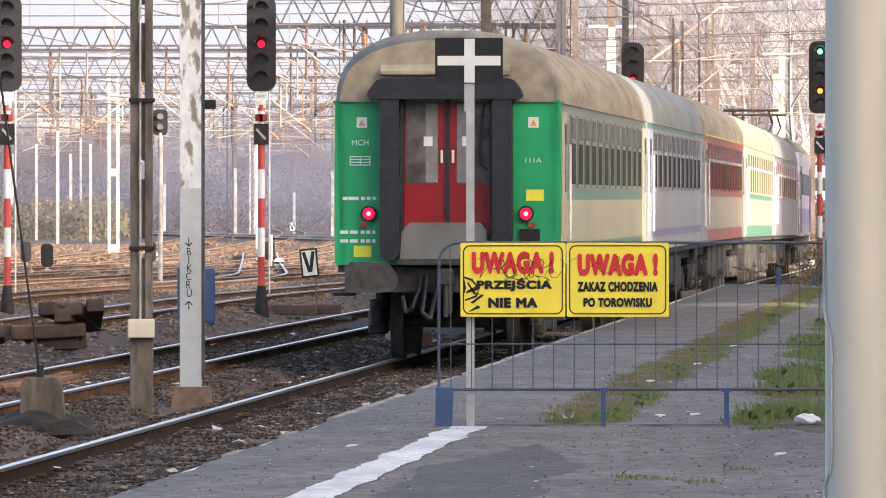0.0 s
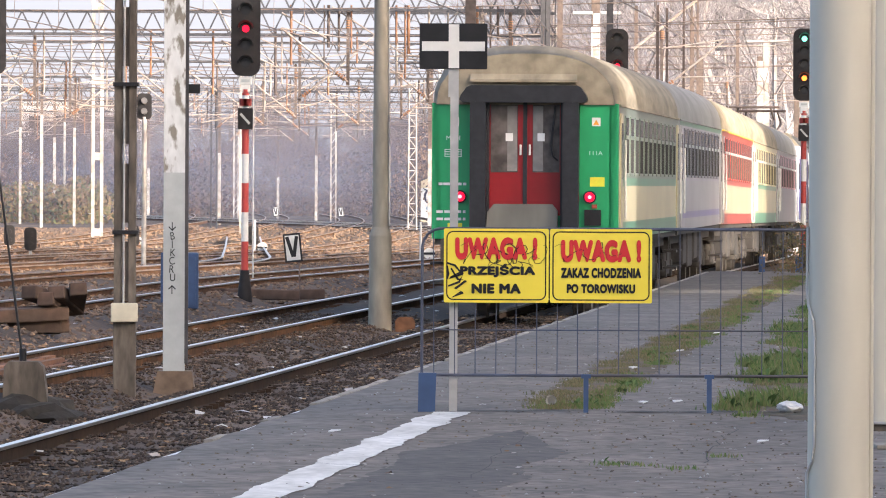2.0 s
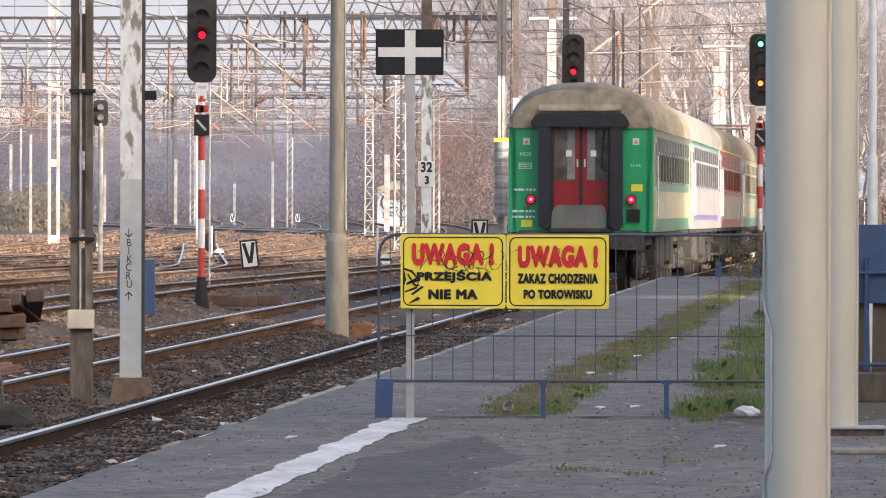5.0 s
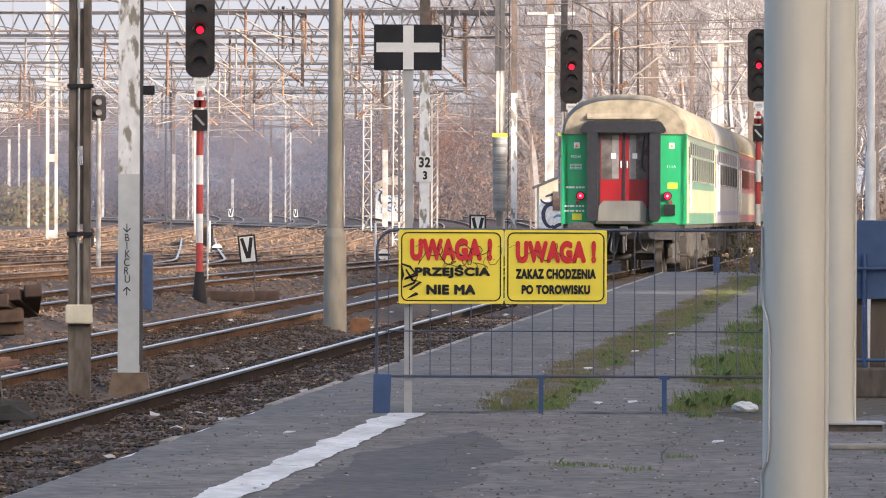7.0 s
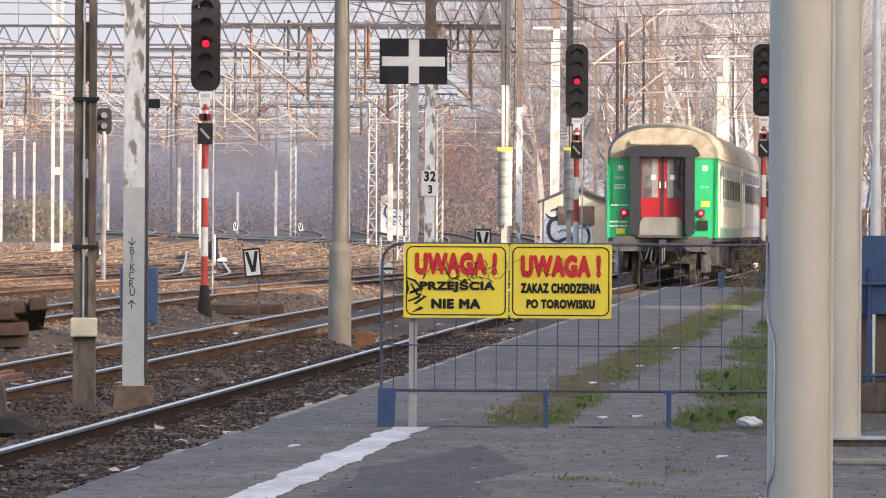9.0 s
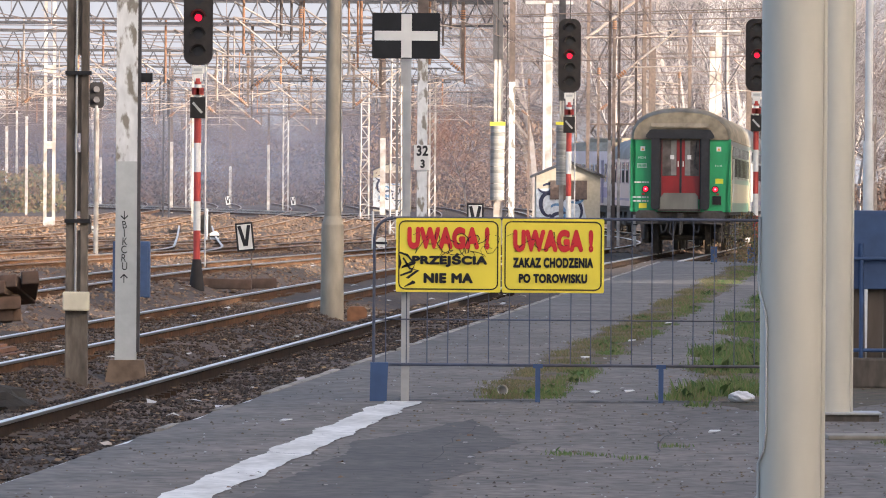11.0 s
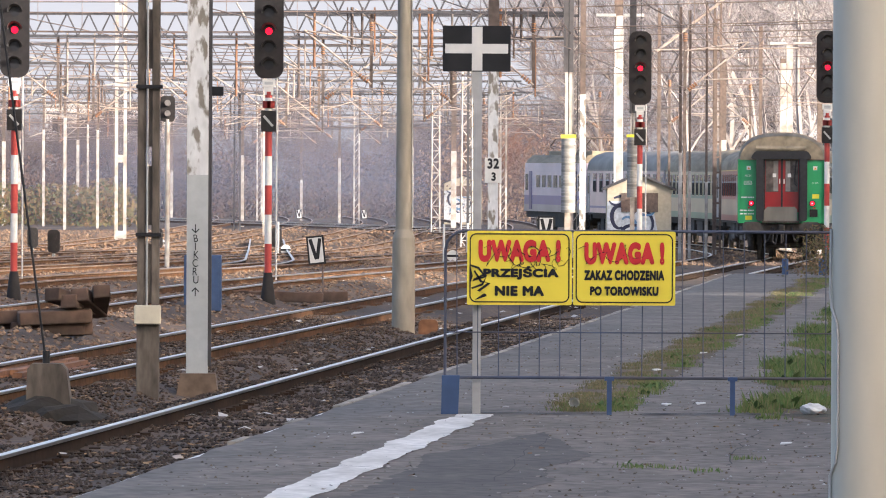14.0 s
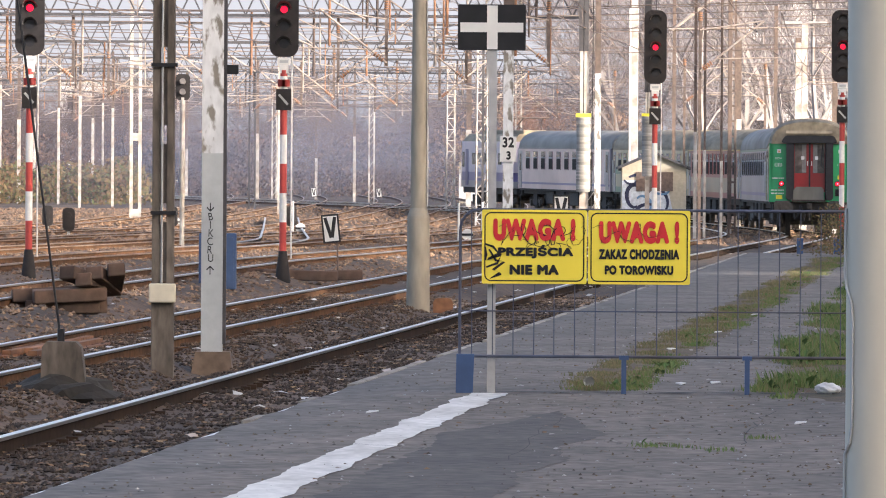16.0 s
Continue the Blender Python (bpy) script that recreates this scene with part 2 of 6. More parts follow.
def make_ground():
    bm = bmesh.new()
    xs = steps((-2500, -80, 300), (-80, -12, 1.2), (-12, 6, 0.3), (6, 24, 0.8), (24, 2500, 300))
    ys = steps((-600, 20, 40), (20, 180, 0.8), (180, 420, 3), (420, 3500, 250))
    grid = [[bm.verts.new((x, y, ground_z(x, y))) for x in xs] for y in ys]
    for a, b in zip(grid, grid[1:]):
        for i in range(len(xs) - 1):
            bm.faces.new((a[i], a[i + 1], b[i + 1], b[i])).smooth = True
    setting("ground", bm, GROUND, "dark brown gravel and dirt between the railway tracks", "ground")


def make_platform():
    bm = bmesh.new()
    ys = steps((-60, 20, 8), (20, 147, 0.5))
    prev = None
    for y in ys:
        wear = (0.05 * noise.noise((y * 0.8, 3, 0)) + 0.03 * noise.noise((y * 3.1, 7, 0))) * (1.0 if y < 58 else 0.25)
        x = line_x(y, EDGE) + wear
        row = [bm.verts.new(p) for p in ((x, y, -0.4), (x, y, DECK - 0.04), (x + 0.06, y, DECK), (x + 1.1, y, DECK + 0.002), (x + 2.2, y, DECK), (x + 4.2, y, DECK), (x + 24, y, DECK))]
        if prev:
            for i in range(len(row) - 1):
                bm.faces.new((prev[i], prev[i + 1], row[i + 1], row[i])).smooth = i > 1
        else:
            bm.faces.new(row)
        prev = row
    bm.faces.new(prev[::-1])
    bmesh.ops.recalc_face_normals(bm, faces=bm.faces)
    setting("platform", bm, ASPHALT, "worn grey asphalt station platform with a cracked edge", "platform")


RAIL = [(-0.07, -0.17), (0.07, -0.17), (0.07, -0.155), (0.012, -0.13), (0.012, -0.045), (0.036, -0.03), (0.036, -0.004), (0.028, 0.0), (-0.028, 0.0), (-0.036, -0.004), (-0.036, -0.03), (-0.012, -0.045), (-0.012, -0.13), (-0.07, -0.155)]


def rail_mesh(path_x, y0, y1, z_of, dull, web=None):
    bm = bmesh.new()
    prev = None
    ys = steps((y0, 200, 2.5), (200, y1, 5)) if y0 < 200 else steps((y0, y1, 5))
    for y in ys:
        x, z = path_x(y), z_of(y)
        row = [bm.verts.new((x + a, y, z + b)) for a, b in RAIL]
        if prev:
            for i in range(len(RAIL)):
                f = bm.faces.new((prev[i], row[i], row[(i + 1) % len(RAIL)], prev[(i + 1) % len(RAIL)]))
                f.material_index = 1 if 5 <= i <= 9 else 0
        prev = row
    bmesh.ops.recalc_face_normals(bm, faces=bm.faces)
    return mesh_of("rail", bm, [web or RAIL_RUST, RAIL_DULL if dull else RAIL_TOP])


def make_tracks():
    for k, off in enumerate(TRACKS):
        track = thing("railway_track", pose(0, 0, 0), "straight railway track with worn steel rails on dark sleepers" if k < 2 else "rusty yard track with steel rails on sleepers", "railway track", "tracks of the yard")
        for s in (-0.7525, 0.7525):
            ob = new("rail", rail_mesh(lambda y: track_x(y, off) + s, 25, 560, line_z, k >= 3, RAIL_SUNLIT if k else None))
            ob.parent = track
        bm = bmesh.new()
        box(bm, -1.3, 1.3, -0.12, 0.12, -0.31, -0.168, bevel=0.01)
        tie = mesh_of("sleeper", bm, TIMBER)
        rest = bmesh.new()
        y, n = 36.0, 0
        while y < 320:
            x, z = track_x(y, off), line_z(y)
            if (k == 0 and 40 < y < 150) or (k == 1 and 70 < y < 150):
                o = new("sleeper", tie)
                o.parent = track
                o.matrix_basis = pose(x, y, z + random.uniform(-0.01, 0.006) + (0.05 if k == 0 and 43 < y < 46.6 else 0), 0, 0, -4 + random.uniform(-1, 1))
            else:
                box(rest, x - 1.3, x + 1.3, y - 0.12, y + 0.12, z - 0.3, z - 0.168)
            y += 0.62
        p = part("sleeper_rest", rest, TIMBER, track)
        if k < 6:
            clips = bmesh.new()
            y = 36.0
            while y < 320:
                x, z = track_x(y, off), line_z(y)
                for s in (-0.7525, 0.7525):
                    for o in (-0.13, 0.13):
                        box(clips, x + s + o - 0.045, x + s + o + 0.045, y - 0.06, y + 0.06, z - 0.18, z - 0.115)
                y += 0.62
            tagged(part("rail_clip", clips, RAIL_SUNLIT if k else RAIL_RUST, track), kind="stuff")
        tagged(p, kind="stuff")


def make_edge_stones():
    """Pale worn concrete edge stones; some have sunk or lost their corners."""
    r = random.Random(31)
    stone = mat("pale_edge_stone", (0.30, 0.27, 0.23), 0.9, var=0.25, by_object=True, grain=12)
    edge = thing("platform_edge", pose(0, 0, 0), "worn pale concrete edge stones along the platform", "kerb")
    shapes = []
    for k in range(4):
        bm = bmesh.new()
        box(bm, -0.035, 0.03 + 0.003 * k, -0.5 + 0.012 * k, 0.5, -0.2, 0.0, bevel=0.01)
        shapes.append(mesh_of("edge_stone", bm, stone))
    y = 50.0
    while y < 146:
        if r.random() < (0.35 if y < 58 else 0.9):
            put("edge_stone", shapes[r.randrange(4)], edge, pose(line_x(y, EDGE + 0.02) + r.uniform(-0.004, 0.004), y, DECK + 0.006 + r.uniform(-0.005, 0.004), 0, 0, -4.03 + r.uniform(-0.12, 0.12)))
        y += 1.0


make_ground()
make_platform()
make_tracks()
make_edge_stones()


def make_shade_and_backdrop():
    """Unseen blocks added behind the camera and along the line's right side, so that their shade lies on the platform.
    """
    # Unseen block behind the camera, added only to hold off the sun.
    bm = bmesh.new()
    box(bm, -34, 26, -70, -38, -0.4, 26)
    setting("station_hall", bm, CONCRETE, "unseen plain concrete block behind the camera, added to cast shade", "building")
    # Unseen thin walls added to shade the line; their gaps let strips of sun through.
    for y0, y1 in ((-80, 92.0), (97.5, 145), (181, 214.5), (223.5, 254)):
        bm = bmesh.new()
        box(bm, 34, 36, y0, y1, -0.4, 20)
        setting("side_building", bm, CONCRETE, "unseen thin grey wall beside the line, added to cast shade", "building")
    # Far glowing panel gives the pale brightness of a hazy sky.
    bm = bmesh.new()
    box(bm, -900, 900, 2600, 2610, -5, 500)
    m = bpy.data.materials.new("glowing_sky_panel")
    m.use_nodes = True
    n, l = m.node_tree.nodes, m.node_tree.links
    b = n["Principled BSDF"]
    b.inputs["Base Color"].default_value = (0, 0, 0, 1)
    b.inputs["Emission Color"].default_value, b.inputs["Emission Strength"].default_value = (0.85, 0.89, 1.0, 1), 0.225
    setting("backdrop", bm, m, "glowing flat panel in place of the pale hazy sky", "sky")


make_shade_and_backdrop()


# ---- the train ----
def paint(name, c, var=0.15, rough=0.28):
    return mat(name, c, rough, var=var, grain=2.0, stain=0.8, second=tuple(v * 0.78 for v in c), bump=0.04, streak=0.4, spec=0.5, along=0.2)


ROOF = mat("sooty_roof_paint", (0.31, 0.265, 0.195), 0.75, var=0.3, grain=4, stain=1.1, second=(0.215, 0.182, 0.133), bump=0.06, spec=0.2, sharp=0.2, along=0.15)
GREEN = paint("green_coach_paint", (0.02, 0.33, 0.13))
DOOR_RED = paint("red_door_paint", (0.27, 0.012, 0.016))
CREAM = paint("cream_coach_paint", (0.52, 0.465, 0.30))
SIDE_GREEN = paint("dark_green_coach_paint", (0.10, 0.26, 0.17))
OLIVE = paint("olive_grey_coach_paint", (0.19, 0.225, 0.185))
PALE = paint("pale_grey_coach_paint", (0.38, 0.375, 0.385))
LILAC = paint("lilac_coach_paint", (0.40, 0.37, 0.42))
PINK_GREY = paint("pinkish_grey_coach_paint", (0.78, 0.62, 0.58))
PURPLE = paint("purple_stripe_paint", (0.19, 0.17, 0.36))
CRIMSON = paint("crimson_coach_paint", (0.33, 0.062, 0.045))
ROSE = paint("pale_cream_coach_paint", (0.44, 0.38, 0.26))
CRIMSON_FRAME = paint("rosy_window_frame", (0.30, 0.17, 0.19))
GOLD = paint("yellow_stripe_paint", (0.75, 0.50, 0.04))
SLATE = paint("slate_coach_paint", (0.17, 0.17, 0.19))
# Shade on the pinkish coach's right side, put into a darker paint.
SHADED_SLATE = paint("shaded_slate_coach_paint", (0.21, 0.195, 0.21))
NAVY = paint("navy_loco_paint", (0.06, 0.06, 0.20))
BRIDGE = paint("grey_bridge_plate", (0.15, 0.15, 0.135), 0.25, 0.7)
PANE = mat("dusty_door_glass", (0.115, 0.10, 0.095), 0.22, var=0.4, grain=5, stain=3.0, second=(0.065, 0.056, 0.053))
BLIND = mat("pale_door_blind", (0.19, 0.18, 0.175), 0.4, var=0.2)
BUFFER = mat("dusty_buffer_plate", (0.055, 0.052, 0.05), 0.7, var=0.3, grain=6, stain=4, second=(0.035, 0.032, 0.031))
STICKER = mat("white_sticker", (0.7, 0.7, 0.7), 0.6, var=0.05)
Y_STICKER = mat("yellow_sticker", (0.75, 0.70, 0.05), 0.6, var=0.1)
ORANGE = mat("orange_ink", (0.75, 0.30, 0.03), 0.6, var=0.05)

HALF, FLOOR_Z, GUTTER, CROWN, LONG = 1.41, 1.19, 3.22, 4.12, 24.1


ROOF_GREY = paint("grey_roof_paint", (0.25, 0.24, 0.22), 0.25, 0.7)


def roof_line(n=18):
    pts = []
    for i in range(n + 1):
        a = math.pi * i / n
        c, s = math.cos(a), math.sin(a)
        pts.append((HALF * math.copysign(abs(c) ** 0.8, c), GUTTER + (CROWN - GUTTER) * abs(s) ** 0.86))
    return pts


def shell(bm, outline, y0, y1, mi=0, tuck=0.0, smooth=True):
    """A skin along the coach from an open outline, its ends drawn in a little."""
    rows = []
    for y, k in ((y0, 1 - tuck), (y0 + 0.25, 1.0), (y1 - 0.25, 1.0), (y1, 1 - tuck)):
        rows.append([bm.verts.new((x * (1 - (1 - k) * 0.35), y, GUTTER + (z - GUTTER) * k if z > GUTTER else z)) for x, z in outline])
    for a, b in zip(rows, rows[1:]):
        for i in range(len(outline) - 1):
            f = bm.faces.new((a[i], a[i + 1], b[i + 1], b[i]))
            f.material_index, f.smooth = mi, smooth
    for r in (rows[0], rows[-1]):
        bm.faces.new(r).material_index = mi


def bogie(parent, y):
    bm = bmesh.new()
    for s in (-1, 1):
        box(bm, s * 1.0 - 0.06, s * 1.0 + 0.06, -1.7, 1.7, 0.45, 0.66, bevel=0.02)
        for a in (-1.25, 1.25):
            box(bm, s * 1.0 - 0.12, s * 1.0 + 0.12, a - 0.17, a + 0.17, 0.3, 0.62, bevel=0.03)
            for b in (-0.32, 0.32):
                rod(bm, (s * 1.0, a + b, 0.42), (s * 1.0, a + b, 0.75), 0.09, n=10)
        box(bm, s * 1.05 - 0.05, s * 1.05 + 0.05, -0.5, 0.5, 0.35, 0.95, bevel=0.02)
    box(bm, -1.0, 1.0, -0.3, 0.3, 0.5, 0.85, bevel=0.03)
    b = part("bogie", bm, GRIME, parent, "dark oily two-axle bogie", pose(0, y, 0))
    for a in (-1.25, 1.25):
        w = bmesh.new()
        rod(w, (-0.8, 0, 0), (0.8, 0, 0), 0.08, n=10)
        for s in (-1, 1):
            rod(w, (s * 0.68, 0, 0), (s * 0.815, 0, 0), 0.46, 0.455, n=28)
            rod(w, (s * 0.655, 0, 0), (s * 0.685, 0, 0), 0.49, n=28)
        part("wheelset", w, GRIME, b, at=pose(0, a, 0.46))


def buffer_end(parent, y, way):
    for s in (-1, 1):
        bm = bmesh.new()
        rod(bm, (0, 0, 0), (0, 0.5 * way, 0), 0.12, n=14)
        rod(bm, (0, 0.2 * way, 0), (0, 0.3 * way, 0), 0.15, n=14)
        prism(bm, [(-0.33, -0.15), (-0.27, -0.19), (0.1, -0.19), (0.27, -0.17), (0.33, -0.1), (0.33, 0.02), (0.2, 0.19), (-0.26, 0.19), (-0.33, 0.13)] if s < 0 else [(0.33, -0.15), (0.27, -0.19), (-0.1, -0.19), (-0.27, -0.17), (-0.33, -0.1), (-0.33, 0.02), (-0.2, 0.19), (0.26, 0.19), (0.33, 0.13)], 0.5 * way, 0.54 * way)
        b = part("buffer", bm, BUFFER, parent, "dusty grey wide buffer head", pose(s * 0.91, y, 1.04))
        bm = bmesh.new()
        prism(bm, rounded(0.46, 0.28, 0.14), 0.54 * way, 0.545 * way)
        part("grease_patch", bm, GRIME, b, "dark worn grease patch")
    bm = bmesh.new()
    box(bm, -0.09, 0.09, y, y + 0.32 * way, 0.95, 1.15, bevel=0.02) if way > 0 else box(bm, -0.09, 0.09, y - 0.32, y, 0.95, 1.15, bevel=0.02)
    rod(bm, (0, y + 0.25 * way, 1.0), (0, y + 0.33 * way, 0.55), 0.03)
    rod(bm, (0.05, y + 0.25 * way, 1.0), (0.05, y + 0.3 * way, 0.6), 0.03)
    part("coupling", bm, GRIME, parent)
    for s in (-1, 1):
        bm = bmesh.new()
        pts = [(s * 0.32, 0.05, 1.05), (s * 0.34, 0.2, 0.9), (s * 0.42, 0.24, 0.66), (s * 0.5, 0.2, 0.6), (s * 0.55, 0.14, 0.8)]
        pts = [(a, y + b * way, c) for a, b, c in pts]
        for p, q in zip(pts, pts[1:]):
            rod(bm, p, q, 0.028)
        part("brake_hose", bm, RUBBER, parent)


def end_wall(parent, y, way, face, rear):
    """The end of a coach: gangway with rubber bolsters, red doors, lights and stickers."""
    def P(name, bm, m, label="", up=parent):
        return part(name, bm, m, up, label)
    def bx(bm, x0, x1, d0, d1, z0, z1, mi=0, bevel=0.0):
        a, b = sorted((y + d0 * way, y + d1 * way))
        box(bm, x0, x1, a, b, z0, z1, mi, bevel)
    for s in (-1, 1):
        bm = bmesh.new()
        prism(bm, rounded(0.24, 2.1, 0.115, cx=s * 0.7, cz=2.3), y + 0.02 * way, y + 0.34 * way)
        P("gangway_bolster", bm, RUBBER, "vertical black rubber gangway bolster")
    bm = bmesh.new()
    prism(bm, [(-0.93, 3.25), (0.9, 3.25), (0.95, 3.29), (0.93, 3.36), (0.85, 3.48), (0.79, 3.51), (-0.8, 3.51), (-0.87, 3.48), (-0.96, 3.36), (-0.98, 3.29)], y + 0.02 * way, y + 0.36 * way)
    P("gangway_bolster", bm, RUBBER, "horizontal black rubber gangway bolster")
    bm = bmesh.new()
    prism(bm, [(y + 0.02 * way, 3.56), (y + 0.15 * way, 3.56), (y + 0.15 * way, 3.6), (y + 0.02 * way, 3.7)], -0.83, 0.78, axis="x")
    P("rain_strip", bm, ROOF, "sloping rain strip over the gangway")
    if not rear:
        return
    for s in (-1, 1):
        a, b = sorted((s * 0.028, s * 0.54))
        bm = bmesh.new()
        bx(bm, a, b, 0.0, 0.03, 1.55, 3.26)
        door = P("gangway_door", bm, DOOR_RED, "red metal gangway door with a tall dusty window")
        bm = bmesh.new()
        bx(bm, a + (0.085 if s > 0 else 0.02), b - (0.02 if s > 0 else 0.085), 0.03, 0.036, 2.2, 3.23)
        P("pane", bm, PANE, "dusty grey glass", door)
        bm = bmesh.new()
        bx(bm, min(s * 0.12, s * 0.27), max(s * 0.12, s * 0.27), 0.0365, 0.038, 2.22, 3.2)
        P("blind", bm, BLIND, "pale blind behind the glass", door)
        bm = bmesh.new()
        bx(bm, s * 0.07 - 0.016, s * 0.07 + 0.016, 0.036, 0.06, 2.46, 2.62, bevel=0.008)
        P("handle", bm, WHITE, "pale handle", door)
        bm = bmesh.new()
        bx(bm, s * 0.24 - 0.055, s * 0.24 + 0.055, 0.037, 0.04, 2.67, 2.79)
        P("notice", bm, STICKER, "white paper notice", door)
    bm = bmesh.new()
    bx(bm, -0.03, 0.03, 0.0, 0.05, 1.55, 3.26)
    P("door_seal", bm, RUBBER)
    # Black strips beside the doors stand in for the recess's shade.
    for s in (-1, 1):
        bm = bmesh.new()
        bx(bm, min(s * 0.54, s * 0.64), max(s * 0.54, s * 0.64), 0.0, 0.16, 1.27, 3.28)
        P("door_jamb", bm, RUBBER, "black strip standing in for shade in the door recess")
    bm = bmesh.new()
    prism(bm, [(-0.58, 1.26), (0.5, 1.26), (0.5, 1.62), (0.42, 1.72), (-0.46, 1.72), (-0.56, 1.6)], y + 0.06 * way, y + 0.2 * way)
    P("bridge_plate", bm, BRIDGE, "folded grey steel bridge plate")
    bm = bmesh.new()
    bx(bm, -0.62, 0.56, 0.02, 0.25, 1.2, 1.27)
    P("bridge_sill", bm, GRIME)
    for s in (-1, 1):
        bm = bmesh.new()
        rod(bm, (s * 0.98, y, 1.83), (s * 0.98, y + 0.07 * way, 1.83), 0.1, n=20)
        lamp = P("tail_light", bm, RUBBER, "round red tail light in a black ring")
        bm = bmesh.new()
        rod(bm, (s * 0.98, y + 0.07 * way, 1.83), (s * 0.98, y + 0.078 * way, 1.83), 0.072, n=20)
        P("lens", bm, LAMP_RED, "glowing red lens", lamp)
        bm = bmesh.new()
        rod(bm, (s * 0.98, y + 0.078 * way, 1.83), (s * 0.98, y + 0.082 * way, 1.83), 0.028, n=12)
        P("lens_core", bm, LAMP_CORE, "bright lamp core", lamp)
        bm = bmesh.new()
        bx(bm, s * 1.07 - 0.065, s * 1.07 + 0.065, 0.0, 0.006, 2.9, 3.03)
        st = P("warning_sticker", bm, STICKER, "white sticker with an orange triangle")
        bm = bmesh.new()
        prism(bm, [(s * 1.07 - 0.045, 2.92), (s * 1.07 + 0.045, 2.92), (s * 1.07, 3.0)], y + 0.006 * way, y + 0.009 * way)
        P("triangle", bm, ORANGE, "orange triangle", st)
        bm = bmesh.new()
        bx(bm, s * 1.05 - 0.04, s * 1.05 + 0.04, 0.0, 0.05, 1.66, 1.72)
        P("bracket", bm, CRIMSON)
    def bars(x, z, w, h, rows, m=STICKER):
        bm = bmesh.new()
        for i in range(rows):
            z1 = z - i * h * 1.7
            bx(bm, x - w / 2, x + w / 2, 0.0, 0.005, z1 - h / 2, z1 + h / 2)
        P("lettering", bm, m, "small white painted marks")
    for z in (2.435, 2.47, 2.505, 2.54):
        bars(-1.09, z, 0.26, 0.011, 1)
    for x in (-1.215, -1.09, -0.97):
        bars(x, 2.487, 0.011, 0.115, 1)
    for x, z, w in ((-1.28, 2.02, 0.06), (-1.175, 2.02, 0.13), (-1.055, 2.02, 0.05), (-0.985, 2.02, 0.05), (-0.915, 2.02, 0.05), (-1.29, 1.6, 0.1), (-1.17, 1.6, 0.1), (-1.06, 1.6, 0.05), (-0.99, 1.6, 0.05), (-0.92, 1.6, 0.04), (-1.29, 1.49, 0.1), (-1.17, 1.49, 0.1), (-1.06, 1.49, 0.05), (-0.99, 1.49, 0.05), (-0.92, 1.49, 0.04)):
        bars(x, z, w, 0.04, 1)
    words("lettering", "MCH", 0.1, STICKER, parent, pose(-1.09, y + 0.006 * way, 2.71, 90), 1.0)
    for x, z, w in ((1.09, 2.06, 0.22), (-1.06, 1.36, 0.22)):
        bm = bmesh.new()
        bx(bm, x - w / 2, x + w / 2, 0.0, 0.006, z - 0.07, z + 0.07)
        P("yellow_plate", bm, Y_STICKER, "yellow square sticker")
    words("lettering", "111A", 0.085, STICKER, parent, pose(1.06, y + 0.006 * way, 2.49, 90), 1.2)
    bm = bmesh.new()
    bx(bm, 0.9, 1.15, 0.0, 0.06, 1.4, 1.64)
    P("socket_box", bm, BLACK, "black cable socket box")
    bm = bmesh.new()
    pts = [(0.46, 0.1, 3.2), (0.43, 0.13, 2.9), (0.4, 0.13, 2.6), (0.42, 0.13, 2.45), (0.5, 0.1, 2.38)]
    for p, q in zip(pts, pts[1:]):
        rod(bm, (p[0], y + p[1] * way, p[2]), (q[0], y + q[1] * way, q[2]), 0.016)
    P("cable", bm, RUBBER)
    bm = bmesh.new()
    pts = [(-0.25, 0.05, 1.05), (-0.3, 0.2, 0.6), (-0.2, 0.2, 0.52), (-0.12, 0.1, 0.9)]
    for p, q in zip(pts, pts[1:]):
        rod(bm, (p[0], y + p[1] * way, p[2]), (q[0], y + q[1] * way, q[2]), 0.03)
    P("brake_hose", bm, RUBBER)


